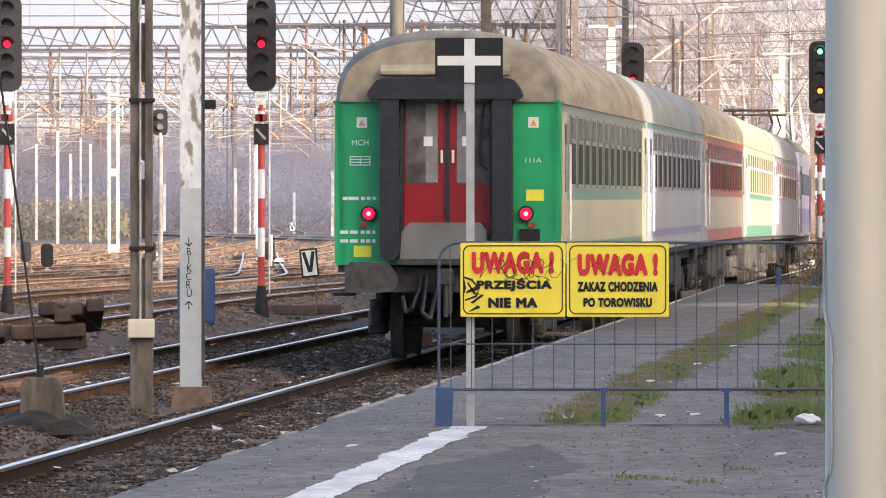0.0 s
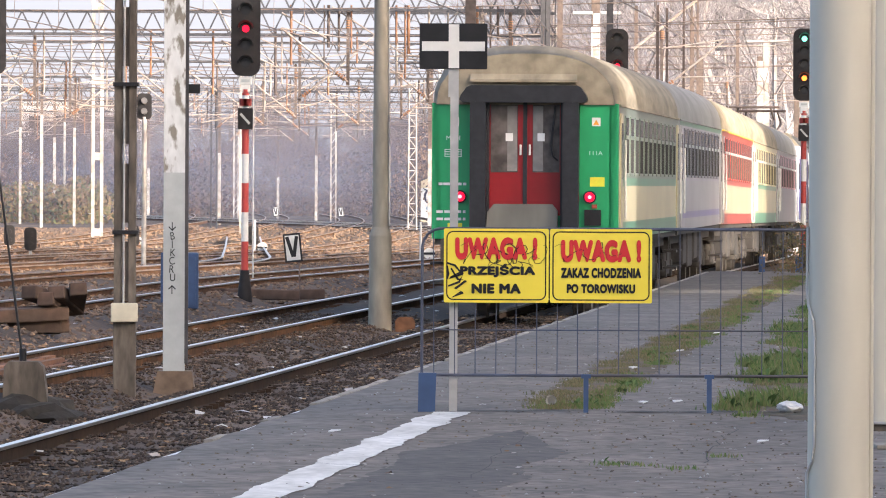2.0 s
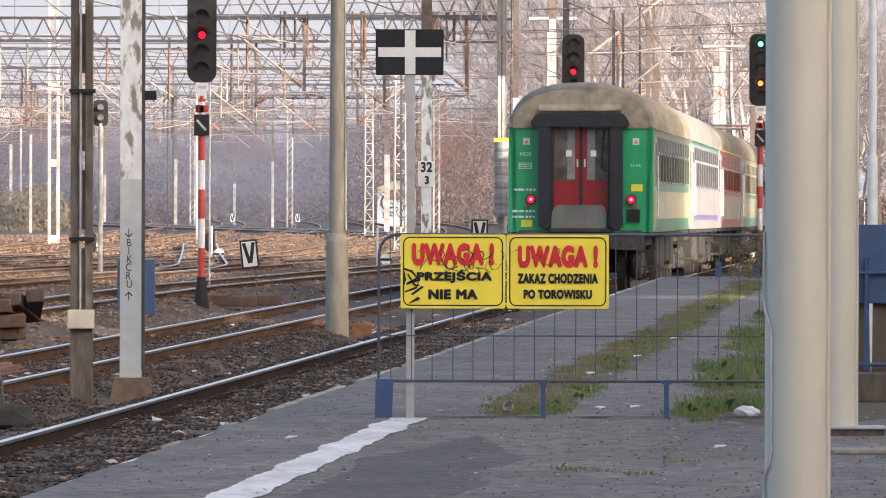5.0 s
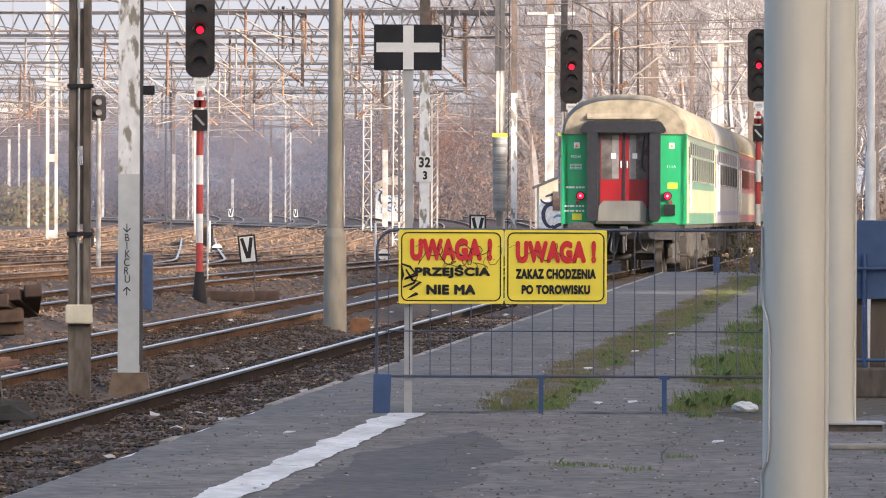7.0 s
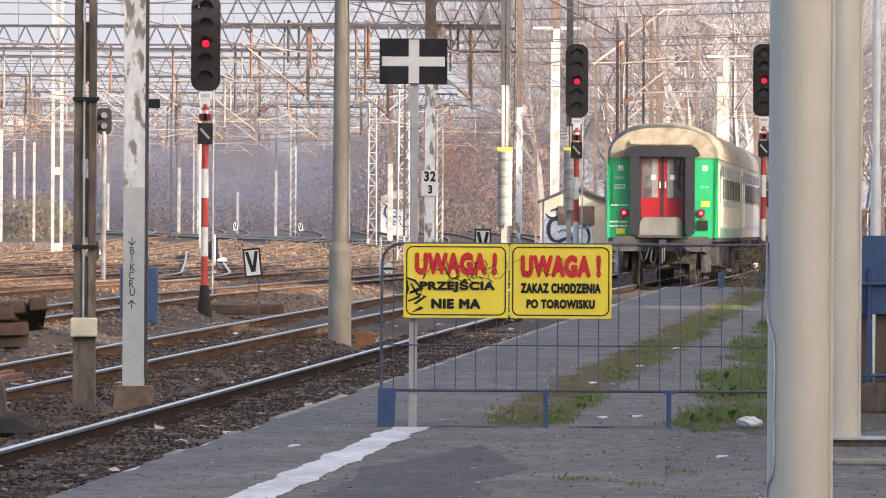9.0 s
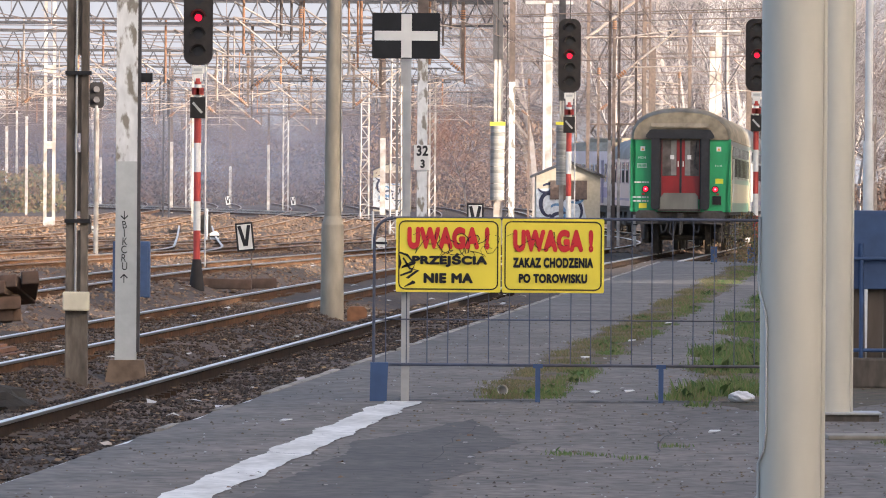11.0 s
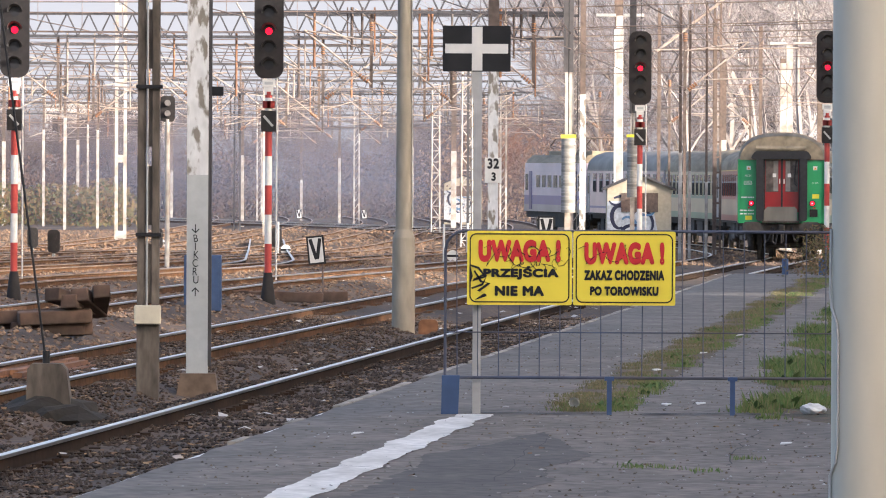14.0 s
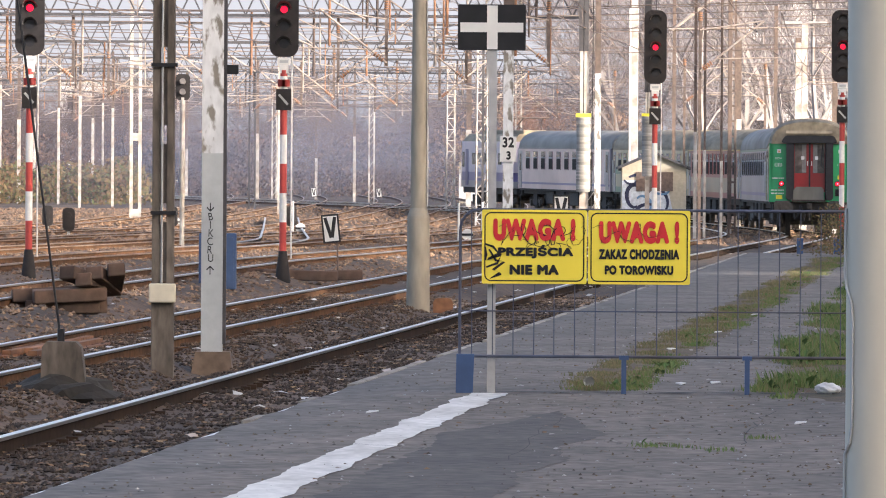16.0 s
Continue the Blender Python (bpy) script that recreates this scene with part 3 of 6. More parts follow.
def coach(label, bands, window_frame, roof, end_paint, windows, rear=False, top_stripe=None, right=None):
    """One passenger coach, 24.5 m over buffers, standing at its rear end on the rails."""
    c = thing("passenger_coach", pose(0, 0, 0), label, "railway coach", "coaches of the train")
    # sides, band by band, with both end walls
    bm = bmesh.new()
    mats = [end_paint]
    for z0, z1, m in bands:
        mats.append(m)
        for s in (-1, 1):
            pb = bmesh.new()
            box(pb, min(s * HALF, s * (HALF - 0.04)), max(s * HALF, s * (HALF - 0.04)), 0.32, LONG + 0.08, z0, z1)
            part("side_panel", pb, right if right and s > 0 else m, c)
    for y in (0.2, LONG + 0.1):
        w = 0.12
        prism(bm, [(-HALF + 0.08, 1.19), (HALF - 0.08, 1.19), (HALF - 0.02, 3.24), (-HALF + 0.02, 3.24)], y, y + w)
        part("end_wall", bm, end_paint, c)
        bm = bmesh.new()
    for s in (-1, 1):
        for y in (0.2, LONG - 0.02):
            prism(bm, [(s * HALF, 1.19), (s * HALF, 3.24), (s * (HALF - 0.14), 3.24), (s * (HALF - 0.14), 1.19)], y, y + 0.22)
            part("corner_post", bm, end_paint, c)
            bm = bmesh.new()
    box(bm, -HALF + 0.04, HALF - 0.04, 0.25, LONG, 1.1, 1.2)
    part("floor_pan", bm, GRIME, c)
    bm = bmesh.new()
    shell(bm, roof_line(), 0.16, LONG + 0.24, tuck=0.14)
    part("roof", bm, roof, c, "sooty rounded roof")
    for s in (-1, 1):
        bm = bmesh.new()
        box(bm, s * HALF - 0.025, s * HALF + 0.025, 0.3, LONG + 0.1, 3.2, 3.235)
        part("gutter", bm, top_stripe or roof, c)
    # windows of the two sides
    bm = bmesh.new()
    box(bm, -0.022, 0.022, -0.53, 0.53, 2.16, 3.08)
    frame_mesh = mesh_of("window", bm, window_frame)
    bm = bmesh.new()
    box(bm, -0.026, 0.026, -0.5, 0.5, 2.2, 2.72)
    pane_mesh = mesh_of("pane", bm, SHADED_GLASS)
    bm = bmesh.new()
    box(bm, -0.03, 0.03, -0.53, 0.53, 2.725, 2.775)
    bar_mesh = mesh_of("sash_bar", bm, window_frame if end_paint is GREEN else GREY_STEEL)
    bm = bmesh.new()
    box(bm, -0.026, 0.026, -0.5, 0.5, 2.78, 3.05)
    top_pane_mesh = mesh_of("pane", bm, GLASS)
    bm = bmesh.new()
    box(bm, -0.02, 0.02, -0.34, 0.34, 1.22, 3.1)
    door_mesh = mesh_of("side_door", bm, CREAM if end_paint is GREEN else PALE)
    bm = bmesh.new()
    box(bm, -0.026, 0.026, -0.22, 0.22, 2.1, 2.95)
    door_pane = mesh_of("pane", bm, GLASS)
    bm = bmesh.new()
    rod(bm, (0, 0.42, 1.5), (0, 0.42, 2.7), 0.018, n=6)
    rail = mesh_of("grab_rail", bm, SIGNAL_WHITE)
    for s in (-1, 1):
        n = windows
        gap = (LONG - 3.4) / n
        for i in range(n):
            w = new("window", frame_mesh)
            w.parent, w.matrix_basis = c, pose(s * HALF, 1.9 + gap * (i + 0.5), 0)
            put("pane", pane_mesh, w), put("pane", top_pane_mesh, w), put("sash_bar", bar_mesh, w)
        for y in (0.85, LONG - 0.55):
            d = new("side_door", door_mesh)
            d.parent, d.matrix_basis = c, pose(s * (HALF + 0.008), y, 0)
            p = new("pane", door_pane)
            p.parent = d
            g = new("grab_rail", rail)
            g.parent, g.matrix_basis = c, pose(s * (HALF + 0.06), y, 0)
    # gear below the floor
    bogie(c, 3.2), bogie(c, LONG - 2.9)
    for y, l, z in ((7.5, 1.6, 0.5), (10.2, 2.4, 0.42), (13.6, 1.8, 0.55), (16.4, 2.0, 0.45)):
        bm = bmesh.new()
        box(bm, -1.25, 1.25, y - l / 2, y + l / 2, z, 1.1, bevel=0.04)
        part("underfloor_box", bm, GRIME, c)
    bm = bmesh.new()
    for s in (-1, 1):
        box(bm, s * 1.1 - 0.06, s * 1.1 + 0.06, 0.3, LONG, 0.92, 1.12)
        for y in (0.9, LONG - 0.6):
            for z in (0.5, 0.8):
                box(bm, s * 1.32 - 0.14, s * 1.32 + 0.1, y - 0.33, y + 0.33, z, z + 0.04)
    box(bm, -1.25, 1.25, 0.2, 0.4, 0.85, 1.15)
    box(bm, -1.25, 1.25, LONG - 0.1, LONG + 0.1, 0.85, 1.15)
    part("underframe", bm, GRIME, c)
    buffer_end(c, 0.2, -1)
    end_wall(c, 0.2, -1, end_paint, rear)
    if not rear:
        end_wall(c, LONG + 0.22, 1, end_paint, False)
    return c


B0 = FLOOR_Z
SCHEMES = [
    ("green and cream last passenger coach with red gangway doors", [(B0, 1.45, SIDE_GREEN), (1.45, 2.0, CREAM), (2.0, 2.12, SIDE_GREEN), (2.12, 3.24, OLIVE)], OLIVE, ROOF, GREEN, 12, None),
    ("pale grey passenger coach with a purple stripe", [(B0, 1.4, PALE), (1.4, 1.52, PURPLE), (1.52, 2.1, PALE), (2.1, 3.12, LILAC), (3.12, 3.24, SIDE_GREEN)], SLATE, ROOF_GREY, PALE, 11, None),
    ("red and cream passenger coach with a yellow top stripe", [(B0, 1.42, CRIMSON), (1.42, 2.05, ROSE), (2.05, 3.24, CRIMSON)], CRIMSON, ROOF, CREAM, 12, GOLD),
    ("green and cream passenger coach with narrow windows", [(B0, 1.45, SIDE_GREEN), (1.45, 2.05, CREAM), (2.05, 2.25, SIDE_GREEN), (2.25, 3.24, CREAM)], CREAM, ROOF, CREAM, 12, None),
    ("pinkish grey passenger coach behind the locomotive", [(B0, 1.42, PINK_GREY), (1.42, 1.52, PURPLE), (1.52, 2.1, PINK_GREY), (2.1, 3.24, PINK_GREY)], CRIMSON_FRAME, ROOF_GREY, LILAC, 10, None),
]
TRAIN = [coach(lab, bands, wf, rf, ep, n, rear=i == 0, top_stripe=st, right=SHADED_SLATE if i == 4 else None) for i, (lab, bands, wf, rf, ep, n, st) in enumerate(SCHEMES)]


def loco():
    c = thing("electric_locomotive", pose(0, 0, 0), "lilac and navy electric locomotive with roof gear", "locomotive")
    bm = bmesh.new()
    L = 15.5
    for z0, z1, mi in ((1.15, 1.5, 0), (1.5, 1.95, 1), (1.95, 3.55, 2)):
        prism(bm, [(0.25, z0), (L - 0.25, z0), (L - 0.25 - 0.1 * mi, z1), (0.25 + 0.1 * mi, z1)], -1.46, 1.46, axis="x", mi=mi)
    part("body", bm, [PALE, PURPLE, paint("light_lilac_paint", (0.66, 0.59, 0.66))], c)
    bm = bmesh.new()
    prism(bm, [(-1.46, 3.55), (1.46, 3.55), (1.1, 3.95), (-1.1, 3.95)], 0.5, L - 0.5)
    box(bm, -0.6, 0.6, 2.2, L - 2.2, 3.9, 4.15, bevel=0.05)
    part("roof", bm, ROOF, c)
    for s in (-1, 1):
        for y in (0.9, L - 0.9):
            bm = bmesh.new()
            box(bm, s * 1.46 - 0.02, s * 1.46 + 0.02, y - 0.3, y + 0.3, 2.2, 3.0)
            part("cab_window", bm, GLASS, c)
            bm = bmesh.new()
            y2 = y + (1.1 if y < 5 else -1.1)
            box(bm, s * 1.46 - 0.025, s * 1.46 + 0.025, y2 - 0.35, y2 + 0.35, 1.25, 3.15)
            part("cab_door", bm, NAVY, c, "navy cab door")
        for i in range(6):
            bm = bmesh.new()
            box(bm, s * 1.46 - 0.02, s * 1.46 + 0.02, 3.6 + i * 1.5, 4.5 + i * 1.5, 2.35, 2.95)
            part("side_window", bm, GLASS, c)
    for y in (0.2, L - 0.2):
        for x in (-0.65, 0.65):
            bm = bmesh.new()
            box(bm, x - 0.5, x + 0.5, y - 0.07, y + 0.07, 2.3, 3.05)
            part("windscreen", bm, GLASS, c)
    for y in (3.2, L - 3.2):
        bm = bmesh.new()
        for s in (-0.5, 0.5):
            rod(bm, (s, y - 0.5, 4.15), (s * 1.2, y + 0.5, 4.4), 0.03)
            rod(bm, (s * 1.2, y + 0.5, 4.4), (s, y - 0.6, 4.8), 0.03)
        rod(bm, (-0.8, y - 0.6, 4.78), (0.8, y - 0.6, 4.78), 0.04)
        part("pantograph", bm, BROWN_STEEL, c)
        bogie(c, y)
    buffer_end(c, 0.2, -1), buffer_end(c, L - 0.2, 1)
    bm = bmesh.new()
    box(bm, -1.3, 1.3, 0.25, L - 0.25, 0.85, 1.15)
    box(bm, -1.2, 1.2, 6.2, 9.3, 0.4, 1.1, bevel=0.05)
    part("underframe", bm, GRIME, c)
    return c


TRAIN.append(loco())


# ---- things on the platform ----
def make_pillar(x, y, wire):
    p = thing("canopy_pillar", pose(x, y, DECK), "cream painted round steel pillar of the platform canopy", "pillar", "pillars of the canopy")
    bm = bmesh.new()
    rod(bm, (0, 0, 0.02), (0, 0, 5.2), 0.125, n=40)
    for s in (-1, 1):
        rod(bm, (s * 0.01 + 0.121, 0.0, 0.02), (s * 0.01 + 0.121, 0.0, 5.2), 0.012, n=8)
    part("shaft", bm, CREAM_STEEL, p)
    bm = bmesh.new()
    box(bm, -0.26, 0.33, -0.22, 0.22, 0.045, 0.062, bevel=0.004)
    part("base_plate", bm, GALV, p, "grey steel base plate")
    # Dark block takes the place of the shadow gap below the plate.
    bm = bmesh.new()
    box(bm, -0.24, 0.31, -0.2, 0.2, 0, 0.045)
    part("plinth", bm, DARK_CONCRETE, p, "dark block in place of the shadow gap under the plate")
    if wire:
        bm = bmesh.new()
        pts = [(-0.137, -0.02, 1.5), (-0.14, -0.03, 1.24), (-0.135, -0.04, 1.18), (-0.118, -0.075, 1.12), (-0.112, -0.08, 1.05), (-0.112, -0.08, 0.62), (-0.12, -0.07, 0.55), (-0.137, -0.03, 0.5), (-0.137, -0.02, 0.1)]
        for a, b in zip(pts, pts[1:]):
            rod(bm, a, b, 0.006, n=6)
        part("cable", bm, GREY_STEEL, p, "thin grey cable", pose(0.008, 0, 0))


make_pillar(1.678, 31.0, True)
make_pillar(3.10, 52.0, False)
bm = bmesh.new()
box(bm, -0.45, 1.3, -0.22, 0.22, 0, 0.03, bevel=0.008)
tagged(new("kerb_stone", mesh_of("kerb_stone", bm, CONCRETE)), "pale concrete slab at the foot of the pillar", "slab").matrix_basis = pose(3.3, 48.4, DECK)

FENCE_Y = 55.7


SLATE_BLUE = mat("dirty_slate_blue_paint", (0.055, 0.07, 0.115), 0.6, var=0.25, second=(0.06, 0.055, 0.06))


def make_barrier():
    b = thing("barrier", pose(0, FENCE_Y, DECK), "blue steel rod barrier across the platform on short legs", "barrier")
    x0, x1, top, low, mid = -0.03, 3.3, 1.34, 0.27, 0.6
    bm = bmesh.new()
    pts = [(x0, low)] + [(x0 + 0.14 - 0.14 * math.cos(a), top - 0.14 + 0.14 * math.sin(a)) for a in (0, 0.4, 0.8, 1.2, 1.57)] + [(x1, top)]
    for p, q in zip(pts, pts[1:]):
        rod(bm, (p[0], 0, p[1]), (q[0], 0, q[1]), 0.011, n=8)
    part("top_rail", bm, SLATE_BLUE, b)
    for z, r in ((low, 0.011), (mid, 0.005)):
        bm = bmesh.new()
        rod(bm, (x0, 0, z), (x1, 0, z), r, n=8)
        part("rail", bm, SLATE_BLUE, b)
    bm = bmesh.new()
    rod(bm, (0, 0, low), (0, 0, top), 0.0038, n=6)
    me = mesh_of("rod", bm, SLATE_BLUE)
    for i in range(22):
        put("rod", me, b, pose(x0 + 0.09 + i * 0.1495, 0, 0, random.uniform(-.3, .3), random.uniform(-.4, .4)))
    bm = bmesh.new()
    box(bm, -0.018, 0.018, -0.02, 0.02, 0.0, low + 0.01)
    box(bm, -0.035, 0.035, -0.03, 0.03, low - 0.02, low + 0.01)
    me = mesh_of("leg", bm, BLUE)
    for x in (1.17, 2.07, 3.05):
        put("leg", me, b, pose(x, 0, 0), "blue steel leg")
    bm = bmesh.new()
    prism(bm, [(-0.062, 0), (0.062, 0), (0.072, 0.285), (-0.058, 0.285)], -0.05, 0.05)
    part("foot_box", bm, BLUE, b, "blue sheet-steel foot", pose(0.005, -0.02, 0))


make_barrier()


def scribble(name, pts, r, parent, m, y):
    bm = bmesh.new()
    ribbon(bm, pts, r * 1.8, y)
    part(name, bm, m, parent, "thin black scrawl")


def make_sign(x, w, lines, scrawl):
    h = 0.54
    s = thing("warning_sign", pose(x, FENCE_Y - 0.03, 1.43), "yellow warning sign with red and black words on the barrier", "sign", "signs on the barrier")
    bm = bmesh.new()
    prism(bm, rounded(w, h, 0.012), -0.004, 0.004)
    part("board", bm, YELLOW, s)
    out, inn = rounded(w - 0.035, h - 0.035, 0.05), rounded(w - 0.053, h - 0.053, 0.042)
    bm = bmesh.new()
    a = [bm.verts.new((p[0], -0.006, p[1])) for p in out]
    b = [bm.verts.new((p[0], -0.006, p[1])) for p in inn]
    for i in range(len(a)):
        j = (i + 1) % len(a)
        bm.faces.new((a[i], a[j], b[j], b[i]))
    part("border", bm, BLACK, s, "black printed border")
    for t, wide, tall, x, z, m in lines:
        words("word", t, 0.2, m, s, pose(x, -0.0085, z, 90), 1, "", 0.0005, 0.0155 if m is RED_INK else 0.013, (wide, tall))
    for pts, r in scrawl:
        scribble("scrawl", pts, r, s, BLACK, -0.010)


rnd = random.Random(5)


def loopy(x0, x1, z0, h, n, k):
    return [(x0 + (x1 - x0) * i / n + 0.035 * math.sin(i * k), z0 + h * math.sin(i * 0.83 * k + 1) * (0.6 + 0.4 * math.sin(i * .37))) for i in range(n + 1)]


make_sign(0.51, 0.765, [("UWAGA !", 0.6, 0.165, 0.0, 0.125, RED_INK), ("PRZEJŚCIA", 0.55, 0.1, 0.01, -0.035, BLACK), ("NIE MA", 0.36, 0.074, 0.0, -0.167, BLACK)],
          [(loopy(-0.26, 0.36, 0.10, 0.09, 60, 0.9), 0.004), (loopy(-0.1, 0.3, 0.02, 0.05, 40, 0.8), 0.003),
           ([(-0.36, 0.02), (-0.3, 0.0), (-0.26, -0.05), (-0.34, -0.09), (-0.24, -0.06), (-0.27, -0.12), (-0.35, -0.15)], 0.012),
           ([(-0.33, -0.02), (-0.28, -0.1), (-0.22, -0.11), (-0.3, -0.17), (-0.25, -0.19), (-0.32, -0.23), (-0.24, -0.2)], 0.012), ([(-0.36, 0.0), (-0.35, -0.06), (-0.36, -0.1)], 0.01)])
make_sign(1.275, 0.745, [("UWAGA !", 0.585, 0.165, 0.0, 0.11, RED_INK), ("ZAKAZ CHODZENIA", 0.585, 0.075, 0.0, -0.05, BLACK), ("PO TOROWISKU", 0.5, 0.068, 0.0, -0.165, BLACK)],
          [(loopy(-0.34, 0.12, 0.10, 0.08, 30, 0.7), 0.003)])


def make_cross_sign():
    s = thing("stop_board", pose(0.20, FENCE_Y + 0.06, DECK), "black board with a white cross on a grey post", "railway sign")
    bm = bmesh.new()
    box(bm, -0.03, 0.03, -0.02, 0.02, 0, 2.56)
    box(bm, -0.045, -0.03, -0.03, 0.0, 2.3, 2.5)
    part("post", bm, GALV, s, "grey steel post")
    bm = bmesh.new()
    prism(bm, rounded(0.496, 0.335, 0.01, cx=-0.01, cz=2.67), -0.034, -0.024)
    board = part("board", bm, BLACK, s)
    bm = bmesh.new()
    box(bm, -0.24, 0.22, -0.038, -0.035, 2.635, 2.705)
    box(bm, -0.045, 0.032, -0.039, -0.036, 2.51, 2.83)
    part("cross", bm, WHITE, board, "white cross")


make_cross_sign()


def make_paint_line():
    bm = bmesh.new()
    prev = None
    for y in steps((22, 55.5, 0.2)):
        a = 2.77 + 0.05 * noise.noise((y * 0.9, 2, 0)) + 0.02 * noise.noise((y * 5, 5, 0))
        b = 3.04 + 0.05 * noise.noise((y * 0.9, 12, 0)) + 0.02 * noise.noise((y * 5, 15, 0))
        row = [bm.verts.new((line_x(y) + o, y, DECK + 0.007)) for o in (a, (a + b) / 2, b)]
        if prev:
            for i in range(2):
                bm.faces.new((prev[i], prev[i + 1], row[i + 1], row[i]))
        prev = row
    setting("paint_line", bm, WHITE_LINE, "worn white safety line painted along the platform", "line marking")


make_paint_line()


def blot(name, x, y, rx, ry, m, z, label, seed):
    bm = bmesh.new()
    vs = []
    for i in range(36):
        a = 2 * math.pi * i / 36
        k = 1 + 0.35 * noise.noise((math.cos(a) * 1.5, math.sin(a) * 1.5, seed)) + 0.1 * noise.noise((math.cos(a) * 6, math.sin(a) * 6, seed))
        vs.append(bm.verts.new((x + rx * k * math.cos(a), y + ry * k * math.sin(a), z)))
    bm.faces.new(vs)
    setting(name, bm, m, label, "patch")


DIRT = mat("platform_dirt", (0.10, 0.066, 0.04), 0.95, var=0.45, grain=9, bump=0.8, stain=2.0, second=(0.075, 0.06, 0.03))


def strip(name, lo, hi, y0, y1, seed, m=None, label="strip of soil with weeds in the platform"):
    bm = bmesh.new()
    prev = None
    for y in steps((y0, min(y1, 70), 0.15), (min(y1, 70), y1 + 0.01, 0.6)):
        a = lo + 0.12 * noise.noise((y * 0.5, seed, 0)) + 0.06 * noise.noise((y * 2, seed, 3)) + 0.05 * noise.noise((y * 7, seed, 5))
        b = hi + 0.14 * noise.noise((y * 0.5, seed + 9, 0)) + 0.06 * noise.noise((y * 2, seed + 9, 3)) + 0.05 * noise.noise((y * 7, seed + 9, 5))
        k = min(1, 0.03 + (y - y0) / 4, 0.03 + (y1 + 0.02 - y) / 4)
        a, b = (a + b) / 2 - (b - a) / 2 * k, (a + b) / 2 + (b - a) / 2 * k
        row = [bm.verts.new((line_x(y) + o, y, DECK + z)) for o, z in ((a, 0.003), ((a + b) / 2, 0.008), (b, 0.003))]
        if prev:
            for i in range(2):
                bm.faces.new((prev[i], prev[i + 1], row[i + 1], row[i]))
        prev = row
    setting(name, bm, m or DIRT, label, "soil" if m is None else "patch")


strip("asphalt_patch", 3.22, 4.1, 24, 51.5, 7, PATCH, "dark repair strip in the asphalt")
strip("soil_strip", 3.3, 3.9, 56.3, 140, 1)
strip("soil_strip", 4.85, 6.6, 53.0, 140, 2)

GRASS = isle("grass_blades", [(0.06, 0.11, 0.03), (0.10, 0.16, 0.045), (0.14, 0.18, 0.06), (0.17, 0.16, 0.075), (0.08, 0.135, 0.04)])
DRY_GRASS = isle("dry_grass_blades", [(0.15, 0.135, 0.065), (0.20, 0.165, 0.09), (0.10, 0.115, 0.05), (0.13, 0.10, 0.06)])


def blades(name, spots, m, label, n, tall, wide=0.006):
    """Tufts of grass; spots are (x, y, z, spread, size)."""
    vs, fs = [], []
    for x, y, z, sp, size in spots:
        for _ in range(n):
            bx, by = x + random.gauss(0, sp), y + random.gauss(0, sp * 2)
            a, h, lean = random.uniform(0, 6.28), tall * size * random.uniform(0.4, 1.2), random.uniform(0.1, 0.6)
            dx, dy = math.cos(a), math.sin(a)
            k = len(vs)
            w = wide * random.uniform(0.7, 1.4)
            vs += [(bx - w, by, z), (bx + w, by, z), (bx + dx * lean * h * .5 + w * .6, by + dy * lean * h * .5, z + h * .65), (bx + dx * lean * h, by + dy * lean * h, z + h)]
            fs += [(k, k + 1, k + 2), (k, k + 2, k + 3)]
    me = bpy.data.meshes.new(name)
    me.from_pydata(vs, [], fs)
    me.materials.append(m)
    return tagged(new(name, me), label, "grass", kind="stuff")


spots, dry, lush = [], [], []
for _ in range(1900):
    y = 56.3 + 82 * random.random() ** 1.5
    o = random.uniform(3.3, 3.92)
    k = noise.noise((y * 0.3, o * 4.0, 3)) + 0.35 * random.uniform(-1, 1)
    if k > 0.02 + (0.3 if o > 3.8 or o < 3.42 else 0) - 0.002 * (y - 56):
        (dry if k < 0.3 or o < 3.5 else spots).append((line_x(y, o), y, DECK + 0.01, 0.06, random.uniform(0.35, 1.0)))
for _ in range(2300):
    y = 51.0 + 87 * random.random() ** 1.6
    lo = 4.95 if y < 56 else 4.8 - 0.3 * min(1, (y - 56) / 35)
    o = random.uniform(lo, 6.6)
    k = noise.noise((y * 0.22, o * 1.6, 8)) + 0.25 * random.uniform(-1, 1)
    near = o - lo
    if y < 56 and (o > 5.5 or k < 0.1) or abs(line_x(y, o) - 2.72) < 0.3 and 53.5 < y < 57.2:
        continue
    if k > -0.12 + 0.9 * max(0, near - 0.25) + (0.1 if y > 85 else 0):
        (lush if near < 0.6 and y < 90 and k > 0.05 else spots if k > 0.0 else dry).append((line_x(y, o), y, DECK + 0.01, 0.07, random.uniform(0.4, 1.5)))
for x, y in ((0.9, 57.0), (1.05, 57.1), (1.25, 45.1), (1.5, 44.6), (1.8, 46.6), (1.1, 45.2), (3.2, 47.5), (3.25, 47.3), (3.5, 45.9), (2.6, 46.9)):
    spots.append((x, y, DECK + 0.005, 0.06, 0.6))
blades("grass", spots, GRASS, "green weeds growing through the platform", 40, 0.045, 0.0035)
blades("dry_grass", dry, DRY_GRASS, "yellowed autumn grass on the platform", 34, 0.036, 0.0035)
blades("tall_weeds", lush, GRASS, "lush green weeds along the edge of the platform path", 46, 0.085, 0.005)
LEAVES = isle("weed_leaves", [(0.05, 0.10, 0.025), (0.075, 0.135, 0.035), (0.035, 0.075, 0.02), (0.10, 0.15, 0.045)])


